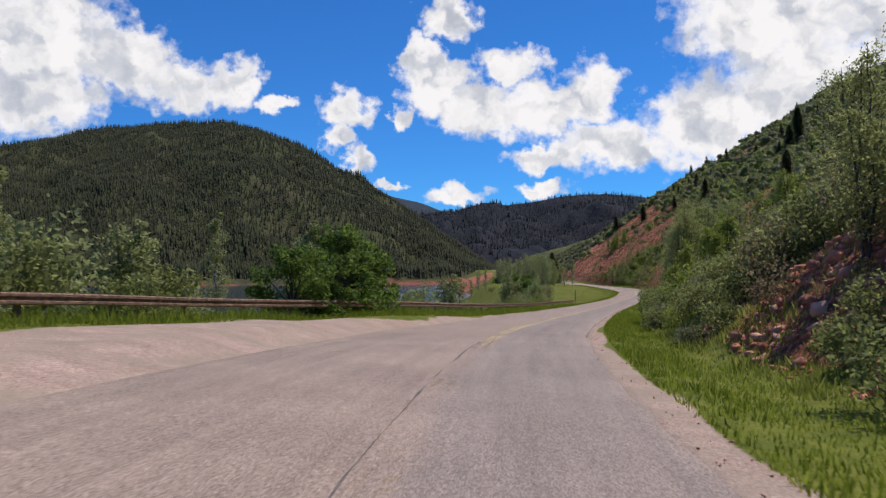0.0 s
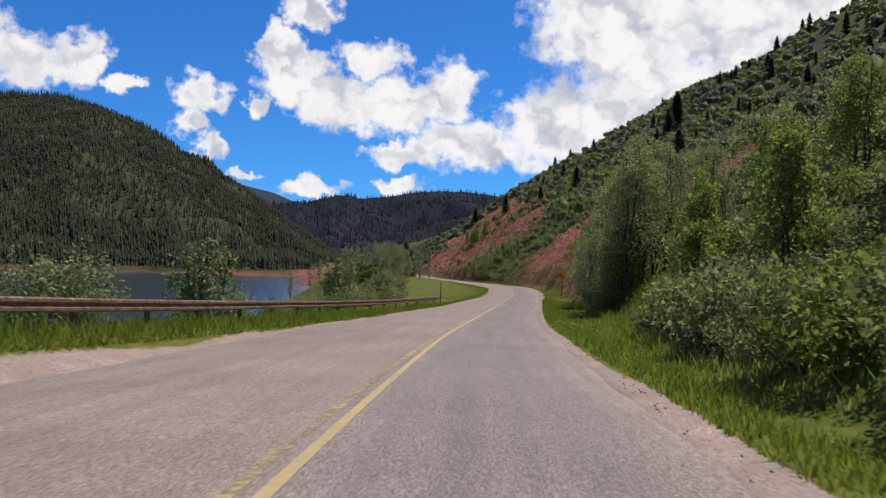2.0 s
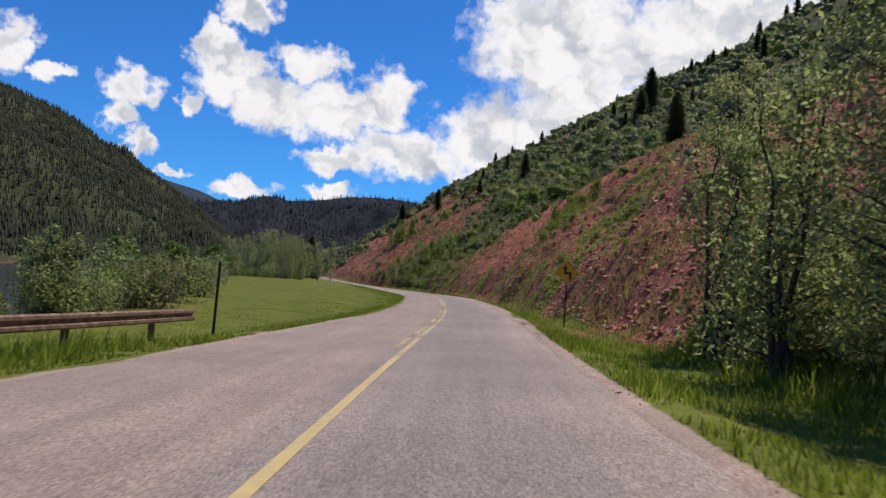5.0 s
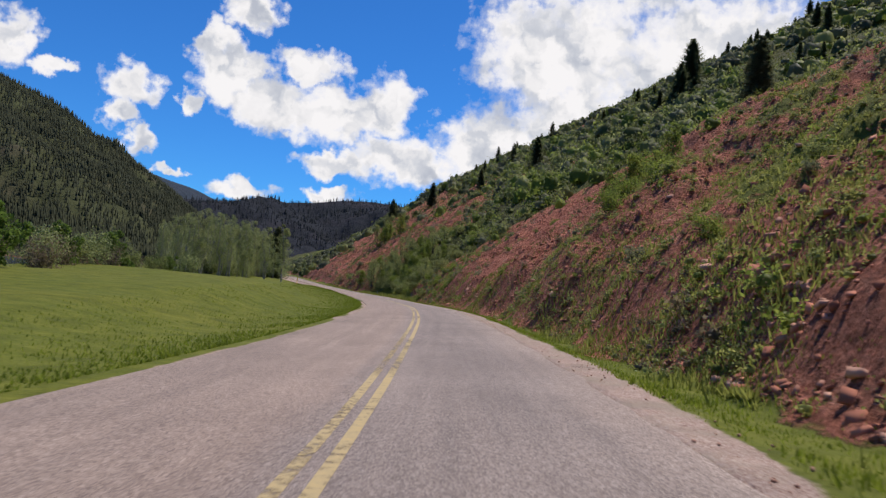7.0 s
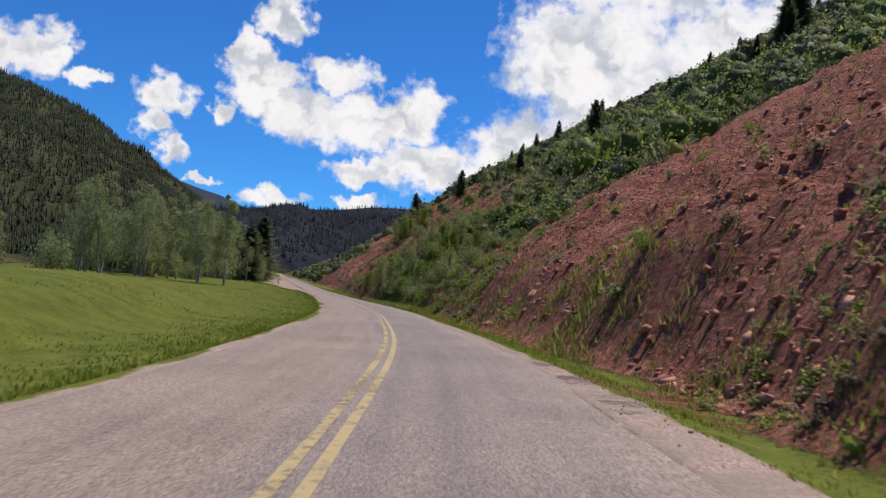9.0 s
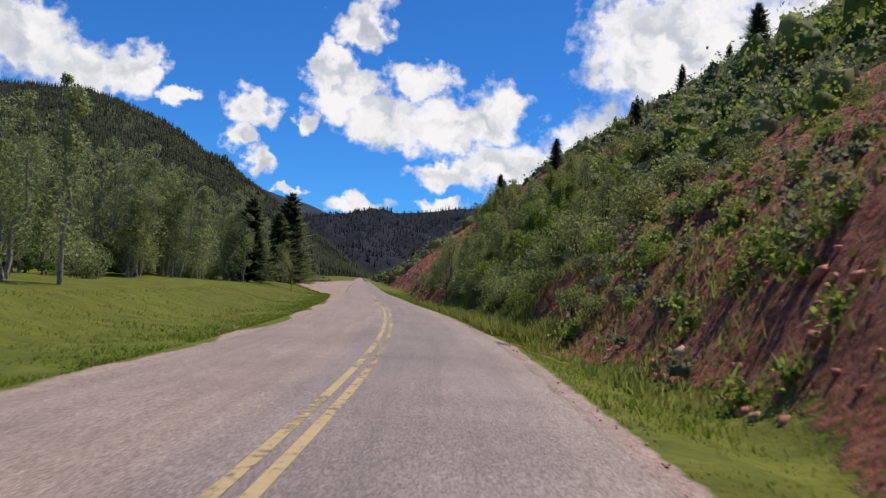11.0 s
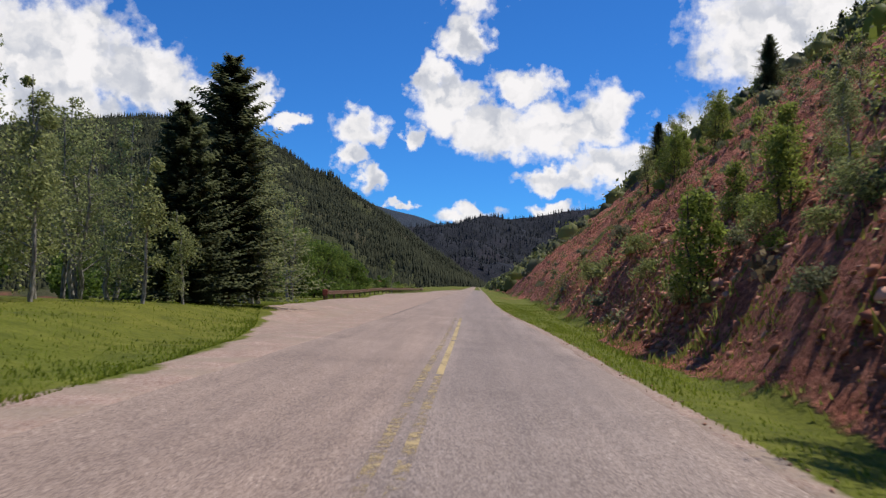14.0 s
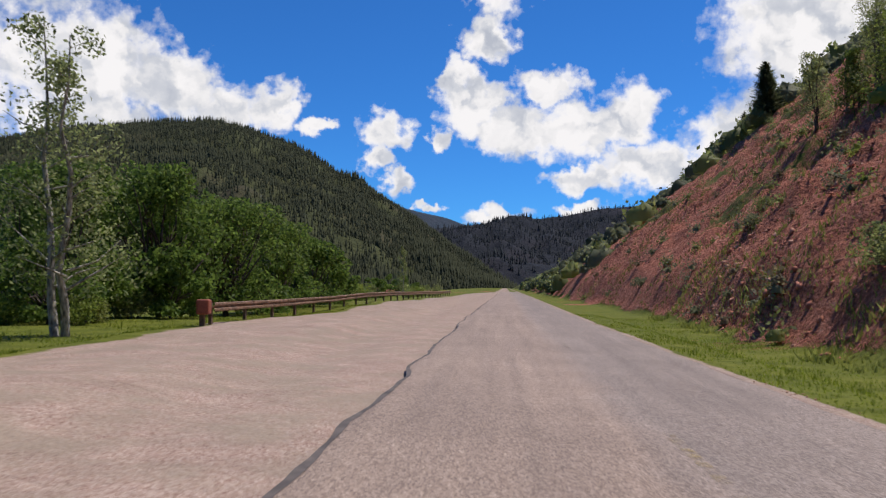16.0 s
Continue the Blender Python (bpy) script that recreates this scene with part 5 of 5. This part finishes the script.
rail_d = tab((-40, -12.0), (12, -11.9), (22, -11.3), (30, -10.2), (38, -8.9), (47, -8.1), (60, -7.8), (95, -7.2), (112, -6.4), (124, -5.8))
guardrail(rail_d, -36, 122, "long rusty steel guardrail on timber posts above the lake")
rail_end = new("rail_end_terminal")
rail_end.matrix_world = Matrix.LocRotScale(place(-11.5, 372.4), Euler((0, 0, 0.1)), None)
tagged(rail_end, "rusty red boxed end piece of the guardrail", "guardrail end")
part("shoe", box_bm((0.42, 0.5, 0.5), (0.05, 0, 0.62), 0.06), red_rust, rail_end)
part("footing", box_bm((0.16, 0.2, 0.9), (0, 0, 0.15), 0.01), timber, rail_end)
rail_b = tab((372, -11.45), (385, -11.3), (400, -11.0), (430, -10.6), (480, -10.0))
guardrail(rail_b, 373, 476, "rusty steel guardrail at the edge of the gravel pull-out")

# winding-road warning sign
sign = new("warning_sign")
sign.matrix_world = Matrix.LocRotScale(place(5.75, 135.3, 0.25), Euler((0, 0, radians(-17))), None)
tagged(sign, "yellow diamond warning sign with black double-bend arrow on a thin post", "road sign")
bm = bmesh.new()
bmesh.ops.create_cone(bm, cap_ends=True, segments=10, radius1=0.035, radius2=0.032, depth=3.2, matrix=Matrix.Translation((0, 0.03, 0.9)))
part("post", bm, steel_dark, sign)
H = 0.55
panel = part("panel", prism(((0, -H), (H, 0), (0, H), (-H, 0)), 0.012), sign_yellow, sign)
panel.location = (0, 0, 2.22)
edge = part("border", prism(((0, -H + 0.03), (H - 0.03, 0), (0, H - 0.03), (-H + 0.03, 0), (-H + 0.05, 0), (0, H - 0.05), (H - 0.05, 0), (0, -H + 0.05)), 0.004), sign_black, panel)
edge.location = (0, -0.009, 0)
arrow = part("arrow", prism(((0.10, -0.30), (0.19, -0.30), (0.19, 0.02), (-0.05, 0.02), (-0.05, 0.16), (0.01, 0.16), (-0.095, 0.34), (-0.20, 0.16), (-0.14, 0.16), (-0.14, -0.07), (0.10, -0.07)), 0.004),
             sign_black, panel, "black double-bend arrow")
arrow.location = (0, -0.010, 0)

# slim posts
stake = new("marker_post")
stake.matrix_world = Matrix.LocRotScale(place(-8.0, 309), Euler((0, radians(2), 0)), None)
tagged(stake, "slim orange-yellow marker post standing in grass", "marker post")
part("shaft", box_bm((0.10, 0.03, 1.5), (0, 0, 0.6), 0.006), marker_yellow, stake)
part("cap", box_bm((0.09, 0.026, 0.05), (0, 0, 1.36), 0.006), sign_black, stake)
peg = new("marker_post")
peg.matrix_world = Matrix.LocRotScale(place(5.2, 290.6), Euler((0, radians(-2), 0)), None)
tagged(peg, "short pale marker post among tall weeds", "marker post")
part("shaft", box_bm((0.05, 0.03, 1.1), (0, 0, 0.4), 0.006), pale_post, peg)
pole = new("steel_post")
pole.matrix_world = Matrix.LocRotScale(place(-6.0, 124.5), Euler((0, radians(1.5), 0)), None)
tagged(pole, "thin dark steel post at the end of the guardrail", "post")
bm = bmesh.new()
bmesh.ops.create_cone(bm, cap_ends=True, segments=8, radius1=0.045, radius2=0.04, depth=2.4, matrix=Matrix.Translation((0, 0, 0.9)))
part("shaft", bm, steel_dark, pole)


def rock_mesh(seed, mat, squash=0.65):
    rg = random.Random(seed)
    bm = bmesh.new()
    bmesh.ops.create_icosphere(bm, subdivisions=2, radius=0.5)
    cuts = [Vector((rg.gauss(0, 1), rg.gauss(0, 1), rg.gauss(0, 1))).normalized() for _ in range(9)]
    lims = [rg.uniform(0.12, 0.32) for _ in cuts]
    for v in bm.verts:
        for c, lim in zip(cuts, lims):
            over = v.co.dot(c) - lim
            if over > 0:
                v.co -= c * over
        v.co *= 1 + 0.06 * noise.noise(v.co * 4 + Vector((seed, 0, 0)))
        v.co.z *= squash
    me = bpy.data.meshes.new("rock")
    bm.to_mesh(me)
    bm.free()
    me.materials.append(mat)
    return me


rocks = [rock_mesh(i, red_rock if i % 3 else pale_rock, 0.55 + 0.1 * (i % 4)) for i in range(7)]


def stone(d, y, size, label="angular red rock lying on the ground", k=None):
    ob = new("rock", rocks[rp.randrange(7) if k is None else k])
    ob.matrix_world = Matrix.LocRotScale(place(d, y, -size * 0.2), Euler((rp.uniform(-0.3, 0.3), rp.uniform(-0.3, 0.3), rp.uniform(0, 6.3))), (size * rp.uniform(0.8, 1.3), size, size))
    return tagged(ob, label, "rock", "loose rocks")


stone(-8.1, 311.0, 1.1, "red sandstone boulder in the grass", 1)
for d, y, size in ((7.2, 142.5, 0.32), (7.9, 141.0, 0.28), (13.5, 160, 0.9), (10.8, 146, 0.5), (9.5, 150, 0.4), (7.3, 147, 0.3), (12, 155, 0.5), (8.2, 158, 0.35)):
    stone(d, y, size, "blocky red sandstone on the cut slope")
stone(6.3, 248.7, 0.4, "pale flat stone at the road edge", 0)
stone(5.3, 186.5, 0.45)
stone(5.9, 188.0, 0.4)
stone(6.3, 187.0, 0.5)
for _ in range(36):
    y = rp.choice((rp.uniform(122, 236), rp.uniform(122, 236), rp.uniform(300, 390)))
    stone(float(toe(y)) + rp.uniform(0.5, 24), y, rp.choice((0.18, 0.22, 0.28, 0.35)))


def rubble(name, count, seed, size, yspans, drange, label, mats, flat=0.55):
    """Loose broken stones past counting, as one mesh of rough six-sided blocks."""
    rg = np.random.default_rng(seed)
    base = np.array([(x, y, z) for z in (-1, 1) for x, y in ((-1, -1), (1, -1), (1, 1), (-1, 1))], float)
    faces1 = np.array([(3, 2, 1, 0), (4, 5, 6, 7), (0, 1, 5, 4), (1, 2, 6, 5), (2, 3, 7, 6), (3, 0, 4, 7)])
    pick = rg.integers(0, len(yspans), count)
    lo, hi = np.array([s[0] for s in yspans])[pick], np.array([s[1] for s in yspans])[pick]
    y = lo + (hi - lo) * rg.random(count)
    d = drange(y, rg.random(count))
    ok = fbm(d + 70, y, 3.2, 3) + 0.9 * rg.random(count) > 0.15
    y, d = y[ok], d[ok]
    count = len(y)
    x, z = at(road_x, y) + d / at(road_cos, y), height(d, y)
    s = size * (0.3 + 1.6 * rg.random(count) ** 3)
    v = base[None] * rg.uniform(0.55, 1.1, (count, 8, 3)) * np.stack([rg.uniform(0.5, 1.1, count), rg.uniform(0.6, 1.5, count), flat * rg.uniform(0.5, 1.2, count)], -1)[:, None]
    q = unit(rg.normal(size=(count, 3)) * 0.45 + np.array([-0.45, 0.0, 1.0]))
    e1 = unit(np.cross(q, rg.normal(size=(count, 3))))
    e2 = np.cross(q, e1)
    v = (v[..., :1] * e1[:, None] + v[..., 1:2] * e2[:, None] + v[..., 2:] * q[:, None]) * s[:, None, None]
    v = v + np.stack([x, y, z + 0.05 * s], -1)[:, None]
    faces = (np.arange(count)[:, None, None] * 8 + faces1[None]).reshape(-1, 4)
    index = np.repeat(rg.integers(0, len(mats), count), 6)
    return tagged(new(name, fast_mesh(name, v.reshape(-1, 3), faces, mats, index)), label, "rubble", kind="stuff")


SPANS = ((120, 160), (140, 205), (180, 246), (300, 352), (330, 400))
rubble("scree", 30000, 31, 0.085, SPANS, lambda y, q: toe(y) + 0.6 + 38 * q**1.5, "loose red stones on the cut slope", [scree_rock, scree_rock, scree_rock, pale_scree])
rubble("bank_scree", 9000, 35, 0.075, ((298, 345),), lambda y, q: toe(y) + 0.2 + 16 * q**1.4, "loose red stones on the steep bank", [scree_rock, scree_rock, pale_scree])
rubble("scree_blocks", 4200, 33, 0.12, SPANS, lambda y, q: toe(y) + 1.0 + 38 * q**1.3, "angular red blocks strewn on the slope", [scree_rock, scree_rock, pale_scree], 0.7)
rubble("outcrop_rubble", 2200, 34, 0.12, ((15, 34),), lambda y, q: toe(y) + 0.3 + 9 * q, "broken red rock on the small outcrop", [scree_rock, scree_rock, pale_scree], 0.8)
rubble("verge_gravel", 4200, 32, 0.012, ((-5, 360),), lambda y, q: paved_right(y) + 0.12 + gravel_right(y) * 1.2 * q**1.3, "small stones along the road edge", [pale_rock])


tuft_mat = make_leaf("dry_tufts", (0.13, 0.14, 0.030), (0.30, 0.29, 0.085), 0.4, 0.8)


weed_mat = make_leaf("weeds", (0.16, 0.185, 0.034), (0.42, 0.44, 0.12), 0.55, 0.8)


hill_grass_mat = make_leaf("hill_grass_blades", (0.085, 0.105, 0.028), (0.22, 0.235, 0.075), 0.5, 0.8)


def grass_field(name, count, seed, d_of, yspan, tall, label, mat, keep=None, wide=0.03):
    rg = np.random.default_rng(seed)
    y = rg.uniform(*yspan, count)
    d = d_of(y, rg.random(count))
    clump = fbm(d * 1.0, y * 1.0, 1.6, 3)
    ok = clump + rg.random(count) * 0.9 > -0.2
    if keep is not None:
        ok &= keep(d, y)
    d, y, clump = d[ok], y[ok], clump[ok]
    n = len(d)
    x, z = at(road_x, y) + d / at(road_cos, y), height(d, y)
    h = tall * rg.uniform(0.4, 1.2, n) * (0.8 + 0.5 * np.clip(clump, -0.5, 1))
    az = rg.uniform(0, 6.28, n)
    w = np.stack([np.cos(az), np.sin(az), 0 * az], -1) * (wide * rg.uniform(0.6, 1.4, n))[:, None]
    lean = np.stack([rg.normal(size=n) * 0.3, rg.normal(size=n) * 0.3, np.ones(n)], -1) * h[:, None]
    c = np.stack([x, y, z - 0.03], -1)
    v = np.stack([c - w, c + w, c + lean * 0.55 + w * 0.7 + lean * 0.05, c + lean], 1)
    return tagged(new(name, fast_mesh(name, v.reshape(-1, 3), np.arange(4 * n).reshape(n, 4), [mat])), label, "grass", kind="stuff")


grass_field("verge_grass", 56000, 41, lambda y, q: paved_right(y) + gravel_right(y) + (toe(y) - paved_right(y) - gravel_right(y) + 1.8) * q**1.2, (-6, 126), 0.20, "lush green roadside grass", grass_mat, None, 0.016)
grass_field("short_verge_grass", 76000, 43, lambda y, q: paved_right(y) + gravel_right(y) + (toe(y) - paved_right(y) - gravel_right(y) + 1.4) * q**1.2, (126, 400), 0.12, "short green grass along the road", grass_mat, None, 0.013)
grass_field("meadow_edge_grass", 120000, 42, lambda y, q: -gravel_left(y) + 0.25 - 7 * q**2.2, (-6, 400), 0.10, "green meadow grass beside the road", grass_mat, lambda d, y: -d < shore(y) + 3, 0.016)
grass_field("slope_grass", 100000, 44, lambda y, q: toe(y) + 0.5 + 40 * q**1.4, (112, 400), 0.30, "sparse tufts of grass on the red slope", tuft_mat,
            lambda d, y: fbm(d + 9, y, 4.5, 3) > 0.16, 0.03)
grass_field("tall_weeds", 26000, 45, lambda y, q: toe(y) - 1.5 + 2.4 * q, (256, 306), 0.55, "tall leafy weeds at the foot of the bank", weed_mat, None, 0.022)
grass_field("rail_grass", 24000, 46, lambda y, q: rail_d(y) + 1.5 - 2.2 * q, (-8, 118), 0.4, "tall grass growing under the guardrail", grass_mat, None, 0.016)
grass_field("thicket_grass", 12000, 47, lambda y, q: toe(y) - 0.8 + 4.0 * q, (62, 120), 0.55, "long grass at the foot of the thicket", grass_mat, None, 0.016)
grass_field("toe_weeds", 70000, 48, lambda y, q: toe(y) - 0.4 + 5.0 * q**1.4, (-6, 400), 0.34, "mixed weeds and grass at the foot of the slope", weed_mat,
            lambda d, y: ((y < 120) | ((y > 240) & (y < 296))) | (fbm(d + 5, y, 3.0, 3) > 0.22), 0.028)
grass_field("slope_weeds", 26000, 49, lambda y, q: toe(y) + 0.2 + 15 * q**1.3, (146, 190), 0.17, "pale green weeds on the lower slope", weed_mat, lambda d, y: fbm(d + 12, y, 4.0, 3) > -0.1, 0.022)
grass_field("bank_tufts", 60000, 50, lambda y, q: toe(y) + 0.5 + 42 * q, (300, 480), 0.34, "dry grass tufts over the far slope", tuft_mat, lambda d, y: fbm(d + 31, y, 5.5, 3) > 0.0, 0.05)
grass_field("band_weeds", 26000, 51, lambda y, q: toe(y) + np.maximum(0.4, 3 + 0.42 * (y - 152) + 9 * (q - 0.5)), (150, 212), 0.22, "green weeds in a band across the red slope", weed_mat,
            lambda d, y: fbm(d + 3, y, 3.5, 3) > -0.2, 0.03)
grass_field("hill_grass", 46000, 52, lambda y, q: toe(y) + 12 + 100 * q, (30, 440), 0.75, "rough grass between the scrub on the hillside", hill_grass_mat,
            lambda d, y: ~bare(d - toe(y), y), 0.12)
